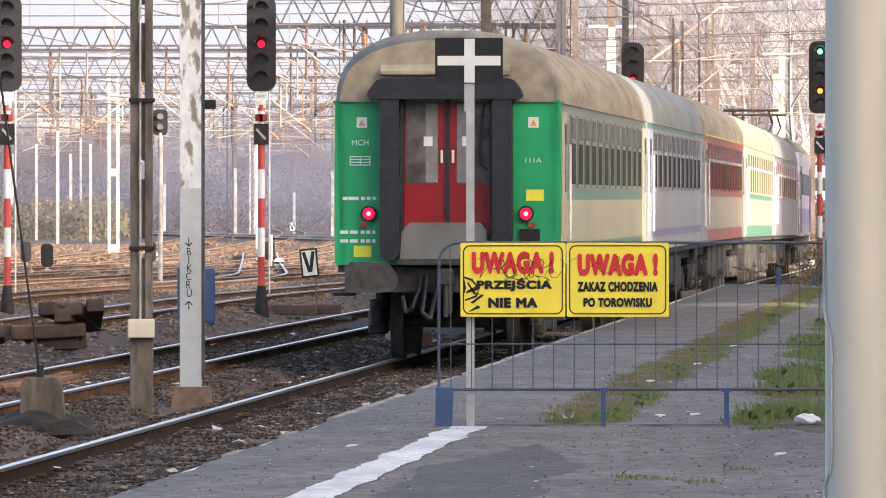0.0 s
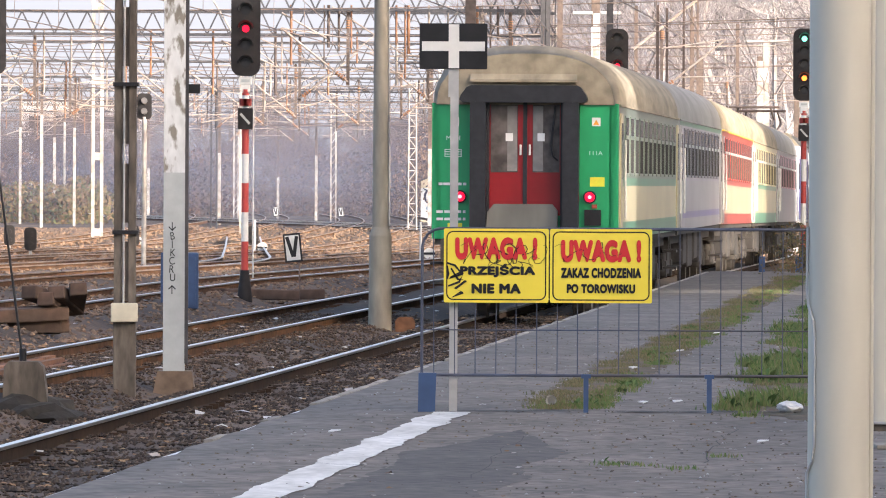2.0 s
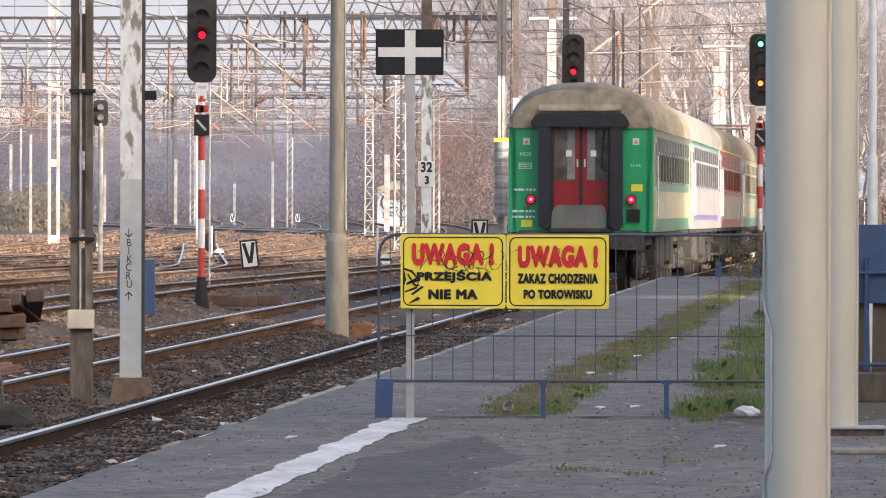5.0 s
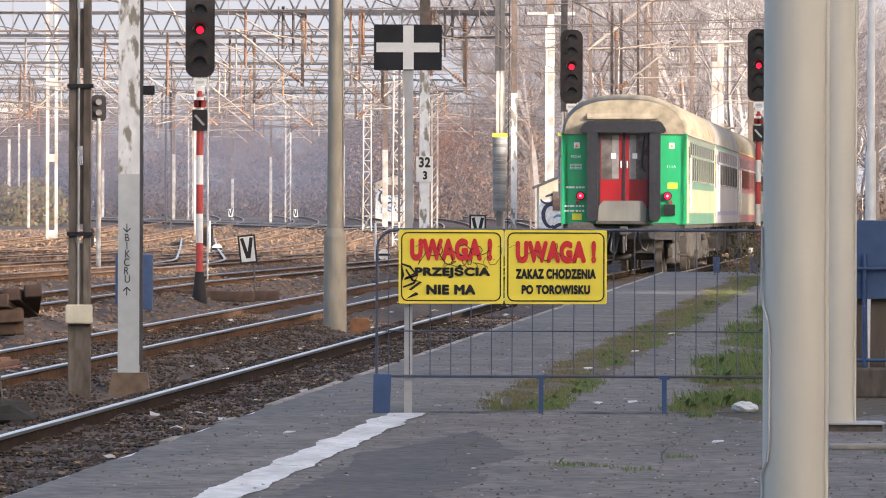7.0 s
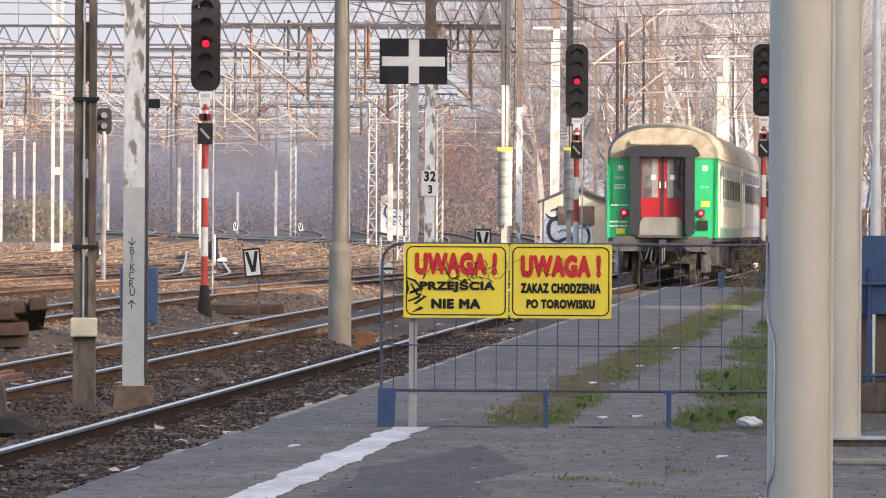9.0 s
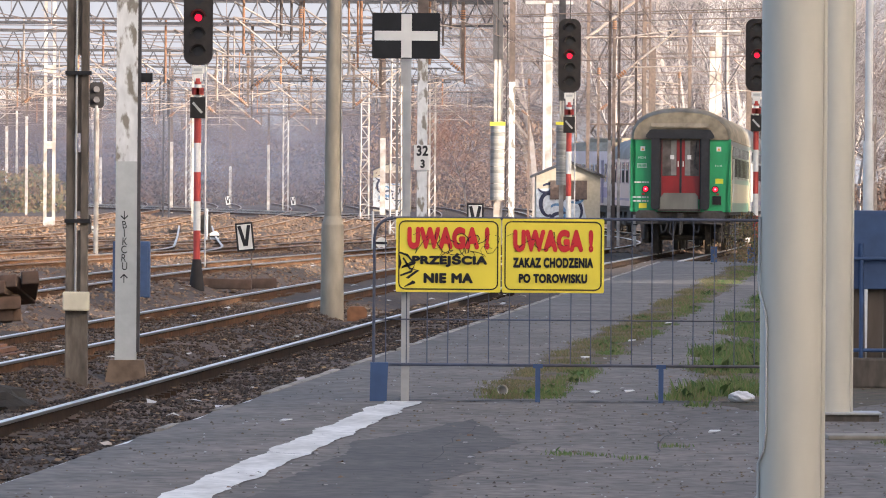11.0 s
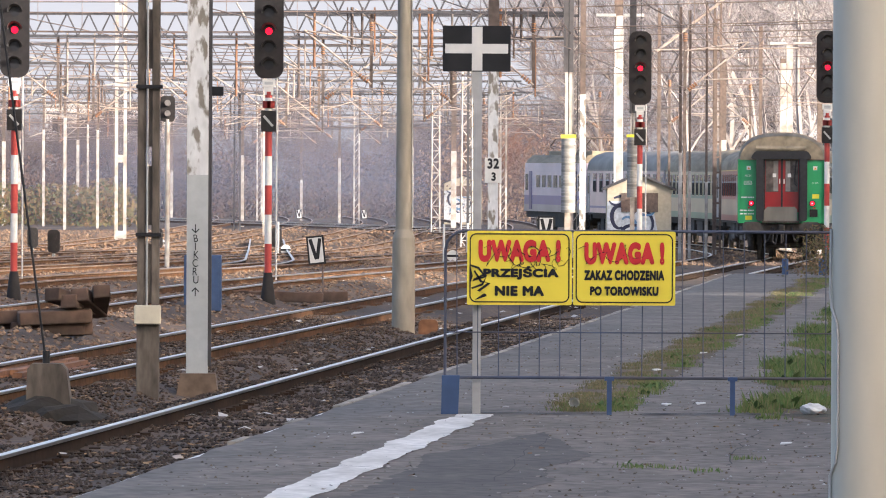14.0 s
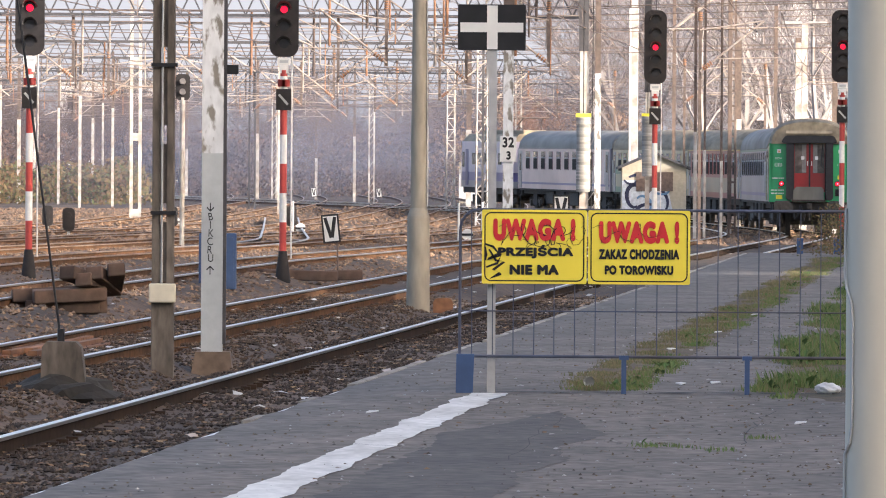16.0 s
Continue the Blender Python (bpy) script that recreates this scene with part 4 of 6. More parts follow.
def leaf_rosettes(name, spots, m, label):
    """Broad weed leaves that spread from a common foot."""
    r = random.Random(17)
    vs, fs = [], []
    for x, y, z, sp, size in spots:
        for _ in range(9):
            a, l, up = r.uniform(0, 6.28), 0.07 * size * r.uniform(0.5, 1.2), r.uniform(0.25, 1.1)
            bx, by = x + r.gauss(0, 0.05), y + r.gauss(0, 0.08)
            c, d, w, k = math.cos(a), math.sin(a), 0.022 * size, len(vs)
            vs += [(bx, by, z), (bx + c * l * .5 - d * w, by + d * l * .5 + c * w, z + l * up * .7), (bx + c * l, by + d * l, z + l * up), (bx + c * l * .5 + d * w, by + d * l * .5 - c * w, z + l * up * .7)]
            fs.append((k, k + 1, k + 2, k + 3))
    me = bpy.data.meshes.new(name)
    me.from_pydata(vs, [], fs)
    me.materials.append(m)
    tagged(new(name, me), label, "weeds", kind="stuff")


leaf_rosettes("broadleaf_weeds", lush[::2] + spots[::6], LEAVES, "broad-leaved green weeds in the platform soil")


def litter(kind, x, y, z, label):
    bm = bmesh.new()
    if kind == "cup":
        rod(bm, (0, 0, 0.042), (0.02, 0.1, 0.036), 0.04, 0.03, n=16, caps=False)
        rod(bm, (0, -0.005, 0.042), (0, 0, 0.042), 0.043, n=16, caps=False)
        rod(bm, (0.02, 0.098, 0.036), (0.02, 0.1, 0.036), 0.03, n=16)
    elif kind == "bag":
        bmesh.ops.create_icosphere(bm, subdivisions=3, radius=0.075)
        for v in bm.verts:
            v.co *= 1 + 0.5 * noise.noise(v.co * 9) + 0.25 * noise.noise(v.co * 25)
            v.co.z = max(0, v.co.z * 0.6 + 0.035)
            v.co.x *= 1.3
    else:
        box(bm, -0.035, 0.035, -0.025, 0.025, 0, 0.008, bevel=0.002)
        for v in bm.verts:
            v.co.z += 0.02 * noise.noise(v.co * 20) + 0.015
    ob = tagged(new("litter_" + kind, mesh_of("litter", bm, WHITE if kind != "bag" else mat("thin_white_plastic", (0.6, 0.6, 0.6), 0.3, var=0.15))), label, "litter")
    ob.matrix_basis = pose(x, y, z, 0, 0, random.uniform(-60, 60) if kind != "cup" else 8)


litter("cup", 0.93, 56.6, DECK + 0.02, "crushed paper cup lying in the grass")
litter("bag", 2.66, 55.9, DECK + 0.01, "crumpled white plastic bag on the platform")
for x, y, sc in ((1.85, 68.0, 1), (1.9, 57.5, 1), (2.15, 48.6, 1), (2.8, 60.5, 1), (1.63, 57.2, 1), (2.5, 75, 1), (3.2, 84, 1), (-0.6, 50.2, 1)):
    litter("scrap", x, y, DECK + 0.02, "scrap of white paper on the platform")


def make_side_fence():
    f = thing("blue_fence", pose(3.70, 60, DECK), "blue steel fence with a solid top panel and wooden boards", "fence")
    bm = bmesh.new()
    box(bm, 0, 3.2, -0.02, 0.02, 0.78, 1.40, bevel=0.005)
    part("panel", bm, BLUE, f, "blue painted panel")
    for i in range(11):
        bm = bmesh.new()
        rod(bm, (0.1 + i * 0.28, -0.05, 0.2), (0.1 + i * 0.28, -0.05, 1.14), 0.018, n=8)
        part("post", bm, BLUE, f)
    bm = bmesh.new()
    rod(bm, (0, -0.05, 0.3), (3.2, -0.05, 0.3), 0.015)
    part("rail", bm, BLUE, f)
    bm = bmesh.new()
    box(bm, -0.06, 0.06, -0.01, 0.01, 0, 1.1)
    me = mesh_of("board", bm, mat("brown_weathered_board", (0.105, 0.08, 0.06), 0.9, var=0.3, by_object=True, streak=0.2))
    for i in range(24):
        put("board", me, f, pose(0.08 + i * 0.132, 0.06, 0.02 * (i * 7 % 5), 0, (i * 3 % 5 - 2) * 0.4))
    bm = bmesh.new()
    rod(bm, (0, -0.055, 1.02), (3.2, -0.055, 1.02), 0.015)
    part("rail", bm, BLUE, f)
    bm = bmesh.new()
    box(bm, -0.05, 3.2, -0.1, 0.14, 0, 0.24, bevel=0.02)
    part("kerb", bm, DARK_CONCRETE, f, "dark mossy kerb under the fence")


make_side_fence()

for x in (6.4, 7.1):
    p = thing("blue_post", pose(x, 145.5, DECK), "short blue post at the platform end", "post", "posts at the platform end")
    bm = bmesh.new()
    box(bm, -0.06, 0.06, -0.05, 0.05, 0, 0.3, bevel=0.01)
    part("shaft", bm, BLUE, p)


def crumbs(name, n, x_of, y0, y1, z_of, size, m, label, category):
    """Many small angular stones or scraps in one mesh."""
    r = random.Random(n)
    vs, fs = [], []
    base = [(1, 0, 0), (-1, 0, 0), (0, 1, 0), (0, -1, 0), (0, 0, 1), (0, 0, -1)]
    tri = [(0, 2, 4), (2, 1, 4), (1, 3, 4), (3, 0, 4), (2, 0, 5), (1, 2, 5), (3, 1, 5), (0, 3, 5)]
    for _ in range(n):
        y = y0 + (y1 - y0) * r.random() ** 1.3
        x = x_of(y, r)
        s = size * r.uniform(0.5, 1.3)
        z = z_of(x, y) + s * 0.15
        k = len(vs)
        a = r.uniform(0, 6.28)
        for b in base:
            q = (b[0] * r.uniform(0.6, 1.3), b[1] * r.uniform(0.6, 1.3), b[2] * r.uniform(0.4, 0.9))
            vs.append((x + s * (q[0] * math.cos(a) - q[1] * math.sin(a)), y + s * (q[0] * math.sin(a) + q[1] * math.cos(a)), z + s * q[2]))
        fs += [tuple(k + i for i in t) for t in tri]
    me = bpy.data.meshes.new(name)
    me.from_pydata(vs, [], fs)
    me.materials.append(m)
    tagged(new(name, me), label, category, kind="stuff")


STONES = isle("ballast_stones", [(0.034, 0.022, 0.013), (0.058, 0.036, 0.021), (0.019, 0.013, 0.009), (0.082, 0.05, 0.029), (0.05, 0.026, 0.014), (0.15, 0.105, 0.066)])
OILY_STONES = isle("oily_ballast_stones", [(0.024, 0.017, 0.012), (0.042, 0.028, 0.019), (0.014, 0.01, 0.008), (0.06, 0.038, 0.025), (0.034, 0.02, 0.013), (0.11, 0.08, 0.056)])


def bed_z(x, y):
    """The ballast's top; it lies lower where the sleepers of the main track show."""
    bare = 43.2 < y < 46.5 and -0.7 < x - line_x(y) < 1.3
    return ground_z(x, y) - (0.16 if bare else 0)


crumbs("ballast", 50000, lambda y, r: line_x(y) + r.uniform(-6.5, -1.4), 42, 125, ground_z, 0.027, STONES, "dark brown ballast stones between the tracks", "gravel")
crumbs("track_ballast", 38000, lambda y, r: line_x(y) + r.uniform(-1.5, 1.7), 42, 125, bed_z, 0.024, OILY_STONES, "oily dark ballast stones between the rails", "gravel")
YARD_STONES = isle("pale_ballast_stones", [(0.125, 0.082, 0.056), (0.18, 0.125, 0.088), (0.07, 0.049, 0.037), (0.25, 0.165, 0.105), (0.17, 0.095, 0.055)])
crumbs("yard_ballast", 34000, lambda y, r: line_x(y) + r.uniform(-22, -5.5), 100, 240, ground_z, 0.05, YARD_STONES, "brown ballast stones in the yard", "gravel")


crumbs("far_yard_ballast", 30000, lambda y, r: line_x(y) + r.uniform(-34, 2), 238, 430, ground_z, 0.11, YARD_STONES, "rust-brown stones and scraps in the far yard", "gravel")


def scraps(name, n, x_of, y0, y1, z_of, size, m, label):
    """Bent flat scraps in one mesh."""
    r = random.Random(n)
    vs, fs = [], []
    for _ in range(n):
        y = y0 + (y1 - y0) * r.random() ** 1.2
        x = x_of(y, r)
        z = z_of(x, y)
        a, s = r.uniform(0, 6.28), size * r.uniform(0.3, 1.4)
        c, d = math.cos(a), math.sin(a)
        k = len(vs)
        for u, v, w in ((-1, -0.5, 0.1), (0, -0.6, r.uniform(0.3, 0.9)), (1, -0.4, 0.1), (1, 0.5, 0.3), (0.1, 0.6, r.uniform(0.4, 1.1)), (-1, 0.4, 0.2)):
            vs.append((x + s * (u * c - v * d), y + s * (u * d + v * c), z + s * w * 0.5))
        fs += [(k, k + 1, k + 4, k + 5), (k + 1, k + 2, k + 3, k + 4)]
    me = bpy.data.meshes.new(name)
    me.from_pydata(vs, [], fs)
    me.materials.append(m)
    tagged(new(name, me), label, "litter", kind="stuff")


scraps("track_litter", 520, lambda y, r: line_x(y) + r.uniform(-14, 1.5), 48, 200, lambda x, y: ground_z(x, y) + 0.02, 0.06, isle("litter_scraps", [(0.62, 0.62, 0.6), (0.4, 0.38, 0.33), (0.5, 0.5, 0.52), (0.3, 0.2, 0.12), (0.45, 0.4, 0.35)]), "scraps of paper and plastic between the tracks")
scraps("fallen_leaves", 5000, lambda y, r: line_x(y) + r.uniform(-7, 1.6), 44, 130, lambda x, y: ground_z(x, y) + 0.015, 0.035, isle("leaf_litter", [(0.22, 0.13, 0.06), (0.16, 0.085, 0.04), (0.3, 0.2, 0.1), (0.11, 0.07, 0.04)]), "brown fallen leaves on the ballast")
scraps("platform_leaves", 700, lambda y, r: line_x(y) + r.uniform(3.0, 7.5), 40, 100, lambda x, y: DECK + 0.008, 0.022, isle("leaf_litter_dark", [(0.2, 0.12, 0.06), (0.1, 0.06, 0.04), (0.35, 0.33, 0.3), (0.13, 0.09, 0.05)]), "leaf scraps on the platform")
crumbs("platform_grit", 4500, lambda y, r: line_x(y) + r.uniform(1.9, 7.5), 36, 90, lambda x, y: DECK, 0.01, isle("grit", [(0.2, 0.18, 0.16), (0.08, 0.06, 0.045), (0.16, 0.11, 0.06), (0.06, 0.05, 0.045), (0.42, 0.41, 0.39)]), "grit and leaf scraps on the asphalt", "grit")
CRACK = mat("crack_filler", (0.035, 0.033, 0.032), 0.95, var=0.2)
r2 = random.Random(8)
for k in range(7):
    bm = bmesh.new()
    y, o = r2.uniform(40, 64), r2.uniform(2.0, 5.2)
    along = k % 4 == 0
    pts = []
    for i in range(14):
        pts.append((line_x(y) + o, y))
        y += r2.uniform(0.3, 0.9) if along else r2.uniform(-0.25, 0.3)
        o += r2.uniform(-0.05, 0.05) if along else r2.uniform(0.08, 0.2)
    w = r2.uniform(0.003, 0.006)
    for p, q in zip(pts, pts[1:]):
        d = Vector((q[0] - p[0], q[1] - p[1])).normalized()
        nx, ny = (w, 0) if along else (0, w * 4)
        bm.faces.new([bm.verts.new(c) for c in ((p[0] - nx, p[1] - ny, DECK + 0.009), (q[0] - nx, q[1] - ny, DECK + 0.009), (q[0] + nx, q[1] + ny, DECK + 0.009), (p[0] + nx, p[1] + ny, DECK + 0.009))])
    setting("asphalt_crack", bm, CRACK, "dark crack in the asphalt", "crack")

bm = bmesh.new()
prev = None
for i in range(60):
    x = 0.15 + 3.3 * i / 59
    y = FENCE_Y + 0.1 + 0.12 * noise.noise((x * 2.0, 1, 0))
    w = 0.02 + 0.11 * max(0, 0.35 + noise.noise((x * 3.5, 6, 0)))
    row = [bm.verts.new((x, y - w, DECK + 0.009)), bm.verts.new((x, y + w, DECK + 0.009))]
    if prev:
        bm.faces.new((prev[0], row[0], row[1], prev[1]))
    prev = row
setting("dirt_line", bm, CRACK, "dark dirt caught in the joint under the barrier", "dirt")

lp = thing("lamp_post", pose(4.62, 72, DECK), "slim pale steel lamp post behind the blue fence", "lamp post")
bm = bmesh.new()
rod(bm, (0, 0, 0), (0, 0, 2.0), 0.05, n=12)
rod(bm, (0, 0, 2.0), (0, 0, 7.5), 0.036, n=12)
part("shaft", bm, SIGNAL_WHITE, lp)


# ---- masts, signals and boards of the yard ----
FLAKED = mat("flaking_pale_paint", (0.62, 0.63, 0.63), 0.7, var=0.12, grain=16, stain=9.0, second=(0.20, 0.18, 0.15), streak=0.4, sharp=0.04, level=0.55)


def foot_z(y):
    return -0.42 + line_z(y)


def make_ladder_mast(x, y):
    m = thing("catenary_mast", pose(x, y, foot_z(y)), "dark brown concrete catenary mast with slots and a cable duct", "mast", "catenary masts")
    bm = bmesh.new()
    for s in (-1, 1):
        a, b = sorted((s * 0.035, s * 0.115))
        box(bm, a, b, -0.1, 0.1, 0.9, 9.0, bevel=0.008)
    z = 1.2
    while z < 9:
        box(bm, -0.036, 0.036, -0.07, 0.07, z, z + 0.62)
        z += 0.82
    box(bm, -0.118, 0.118, -0.11, 0.11, 0, 1.0, bevel=0.01)
    part("shaft", bm, DARK_CONCRETE, m)
    bm = bmesh.new()
    rod(bm, (-0.01, -0.12, 1.0), (-0.01, -0.12, 9), 0.012, n=8)
    part("cable_duct", bm, GALV, m, "pale cable duct")
    bm = bmesh.new()
    box(bm, -0.14, 0.14, -0.2, -0.1, 0.98, 1.18, bevel=0.015)
    part("junction_box", bm, mat("ivory_box", (0.55, 0.50, 0.38), 0.6, var=0.1), m, "ivory junction box")
    for z in (1.9, 3.45, 4.9):
        bm = bmesh.new()
        box(bm, -0.13, 0.14, -0.14, 0.14, z, z + 0.04)
        part("clamp", bm, BLACK, m)


make_ladder_mast(-3.16, 80)


def make_beam_mast(x, y):
    m = thing("steel_mast", pose(x, y, foot_z(y)), "grey steel mast with flaking paint on a concrete footing", "mast", "catenary masts")
    bm = bmesh.new()
    prism(bm, [(-0.115, -0.1), (0.115, -0.1), (0.115, -0.085), (0.01, -0.085), (0.01, 0.085), (0.115, 0.085), (0.115, 0.1), (-0.115, 0.1)], 0.4, 2.55, axis="z")
    part("lower_beam", bm, GREY_STEEL, m, "plain grey lower part")
    bm = bmesh.new()
    prism(bm, [(-0.115, -0.1), (0.115, -0.1), (0.115, -0.085), (0.01, -0.085), (0.01, 0.085), (0.115, 0.085), (0.115, 0.1), (-0.115, 0.1)], 2.55, 9, axis="z")
    part("upper_beam", bm, FLAKED, m, "upper part with flaking pale paint")
    # Dark strip puts the beam's shadow side into colour.
    bm = bmesh.new()
    box(bm, 0.112, 0.15, -0.05, 0.05, 0.5, 9)
    part("channel", bm, DARK_STEEL, m, "dark strip for the beam's shadow side")
    bm = bmesh.new()
    prism(bm, [(-0.26, -0.05), (0.26, -0.05), (0.2, 0.42), (-0.17, 0.42)], -0.22, 0.22)
    part("footing", bm, mat("brown_footing", (0.17, 0.12, 0.085), 0.95, var=0.3), m, "brown concrete footing")
    bm = bmesh.new()
    box(bm, 0.15, 0.27, -0.06, 0.06, 3.4, 3.5)
    part("bracket", bm, BLACK, m)
    z = 1.865
    for ch in "BIKCRU":
        words("scrawl", ch, 0.118, BLACK, m, pose(-0.02 + random.uniform(-0.008, 0.008), -0.104, z, 90, 0, 0) @ pose(0, 0, 0, 0, 0, random.uniform(-7, 7)), 0.8, "", 0.0006)
        z -= 0.089
    for z0, k in ((1.93, 1), (1.25, -1)):
        bm = bmesh.new()
        stroke(bm, (-0.02, z0), (-0.02, z0 + 0.085), 0.01, -0.103)
        tip = z0 if k > 0 else z0 + 0.085
        for s in (-1, 1):
            stroke(bm, (-0.02, tip), (-0.02 + s * 0.035, tip + k * 0.035), 0.012, -0.103)
        part("arrow_scrawl", bm, BLACK, m)


make_beam_mast(-2.71, 82)


def make_round_pole(x, y):
    m = thing("concrete_pole", pose(x, y, foot_z(y)), "round tapered grey-brown concrete pole beside the track", "mast")
    bm = bmesh.new()
    rod(bm, (0, 0, 0), (0, 0, 1.65), 0.18, 0.17, n=24)
    rod(bm, (0, 0, 1.65), (0, 0, 1.78), 0.17, 0.125, n=24)
    rod(bm, (0, 0, 1.78), (0, 0, 10), 0.125, 0.085, n=24)
    part("shaft", bm, CONCRETE, m)
    bm = bmesh.new()
    rod(bm, (0.13, -0.05, 1.8), (0.09, -0.05, 10), 0.01, n=6)
    part("cable", bm, GALV, m)


make_round_pole(-0.70, 116)

LENSES = []


def make_signal(x, y, lit, base=None, k=1.0):
    """A tall colour light signal with five lamps; lit: lamp number and its material."""
    s = thing("light_signal", pose(x, y, base if base is not None else foot_z(y)) @ Matrix.Scale(k, 4), "black five-lamp railway signal on a red and white post", "railway signal", "railway signals")
    top, low = 6.72, 4.68
    bm = bmesh.new()
    prism(bm, rounded(0.62, top - low, 0.22, 8, cz=(top + low) / 2), -0.08, 0.03)
    head = part("head", bm, HOOD, s, "black rounded backboard")
    bm = bmesh.new()
    box(bm, -0.2, 0.2, 0.03, 0.3, low + 0.15, top - 0.15, bevel=0.03)
    part("lamp_case", bm, HOOD, head)
    for i in range(5):
        z = top - 0.28 - i * 0.37
        bm = bmesh.new()
        for j in range(12):
            a0, a1 = math.pi * j / 12, math.pi * (j + 1) / 12
            r0, r1 = 0.125, 0.165
            q = [(r * math.cos(a), yy, r * math.sin(a)) for a in (a0, a1) for r, yy in ((r0, -0.08), (r1, -0.08 - 0.28 * (0.25 + 0.75 * math.sin(a))))]
            vs = [bm.verts.new(p) for p in q]
            bm.faces.new((vs[0], vs[1], vs[3], vs[2]))
        part("hood", bm, mat("hood_grey", (0.13, 0.12, 0.115), 0.7, var=0.2), head, at=pose(0, 0, z))
        bm = bmesh.new()
        rod(bm, (0, -0.014, 0), (0, 0.0, 0), 0.1, n=20)
        off = part("lens", bm, LAMP_OFF, head, at=pose(0, -0.082, z))
        for j, m, turns in lit:
            if j == i:
                bm = bmesh.new()
                rod(bm, (0, 0.0, 0), (0, -0.016, 0), 0.075, n=20)
                lens = part("lit_lens", bm, m, head, "glowing lamp", pose(0, -0.098, z - 0.015))
                if turns:
                    LENSES.append((lens, off, z, turns))
    bm = bmesh.new()
    box(bm, -0.14, 0.14, -0.06, 0.02, 4.5, 4.66, bevel=0.01)
    box(bm, -0.1, 0.1, -0.06, 0.02, 4.33, 4.5, bevel=0.01)
    part("number_plate", bm, WHITE, s, "white plate with grey bars")
    bm = bmesh.new()
    box(bm, -0.09, 0.09, -0.066, -0.06, 4.55, 4.61)
    part("plate_mark", bm, GREY_STEEL, s)
    z, i = 0.55, 0
    while z < 4.4:
        z1 = min(z + 0.62, 4.4)
        bm = bmesh.new()
        rod(bm, (0, 0, z), (0, 0, z1), 0.075, n=14)
        if z1 > 4.1:
            rod(bm, (0, 0, 4.05), (0, 0, 4.2), 0.13, n=14)
        part("post_band", bm, SIGNAL_RED if i % 2 == 0 else SIGNAL_WHITE, s, "red band" if i % 2 == 0 else "white band")
        z, i = z1, i + 1
    bm = bmesh.new()
    rod(bm, (0, 0, -0.12), (0, 0, 0.56), 0.17, 0.09, n=14)
    part("foot", bm, HOOD, s, "black cast foot")
    bm = bmesh.new()
    box(bm, -0.16, 0.16, -0.12, -0.09, 3.55, 4.0, bevel=0.006)
    board = part("marker_board", bm, HOOD, s, "black board with a white slash")
    bm = bmesh.new()
    stroke(bm, (-0.09, 3.87), (0.08, 3.68), 0.05, -0.123)
    part("slash", bm, GALV, board, "pale slash")
    bm = bmesh.new()
    for xx in (0.17,):
        rod(bm, (xx, 0.1, 0.4), (xx, 0.1, 6.6), 0.018, n=6)
    part("ladder_rail", bm, SIGNAL_WHITE, s)


make_signal(-3.51, 147.4, [(2, LAMP_RED, 0)], -0.18, 0.91)
make_signal(-8.42, 147.4, [(2, LAMP_RED, 0)], -0.18, 0.91)
make_signal(5.27, 212, [(2, LAMP_RED, 0)], -0.38)
make_signal(10.62, 215, [(0, LAMP_GREEN, 1), (3, LAMP_AMBER, 1), (2, LAMP_RED, -1)], -0.28)


def make_small_signal(x, y):
    s = thing("small_signal", pose(x, y, -0.4), "small black two-lamp signal on a pale post", "railway signal")
    bm = bmesh.new()
    prism(bm, rounded(0.42, 0.75, 0.12, cz=4.6), -0.05, 0.05)
    part("head", bm, HOOD, s)
    for z in (4.45, 4.75):
        bm = bmesh.new()
        rod(bm, (0, -0.2, z + 0.02), (0, -0.05, z), 0.09, n=12)
        part("hood", bm, mat("hood_grey", (0.09, 0.085, 0.085)), s)
    bm = bmesh.new()
    rod(bm, (0, 0, 0), (0, 0, 4.3), 0.07, n=10)
    part("post", bm, PALE_MAST, s)


make_small_signal(-8.15, 220)


def make_w_board(x, y, k=1.0, lift=0.0, base=None):
    s = thing("letter_board", pose(x, y, foot_z(y) if base is None else base), "white board with a black V letter on a thin post", "railway sign", "letter boards")
    bm = bmesh.new()
    rod(bm, (0.06, 0.03, -0.2), (0.03, 0.02, lift + 1.2 * k), 0.018, n=6)
    part("post", bm, BROWN_STEEL, s)
    bm = bmesh.new()
    box(bm, -0.19 * k, 0.19 * k, -0.01, 0.01, 0.62 * k, 1.24 * k)
    b = part("board", bm, BLACK, s, at=pose(0, 0, lift, 0, -6 if lift == 0 else 0))
    bm = bmesh.new()
    box(bm, -0.15 * k, 0.15 * k, -0.015, -0.011, 0.66 * k, 1.2 * k)
    part("face", bm, WHITE, b, "white face")
    bm = bmesh.new()
    for sx in (-1, 1):
        stroke(bm, (sx * 0.1 * k, 1.15 * k), (sx * 0.015 * k, 0.76 * k), 0.075 * k, -0.018 - 0.001 * sx)
    part("letter", bm, BLACK, b)


make_w_board(-2.59, 152.9, 0.93, base=-0.14)
make_w_board(2.72, 215, 1.25, 0.26)


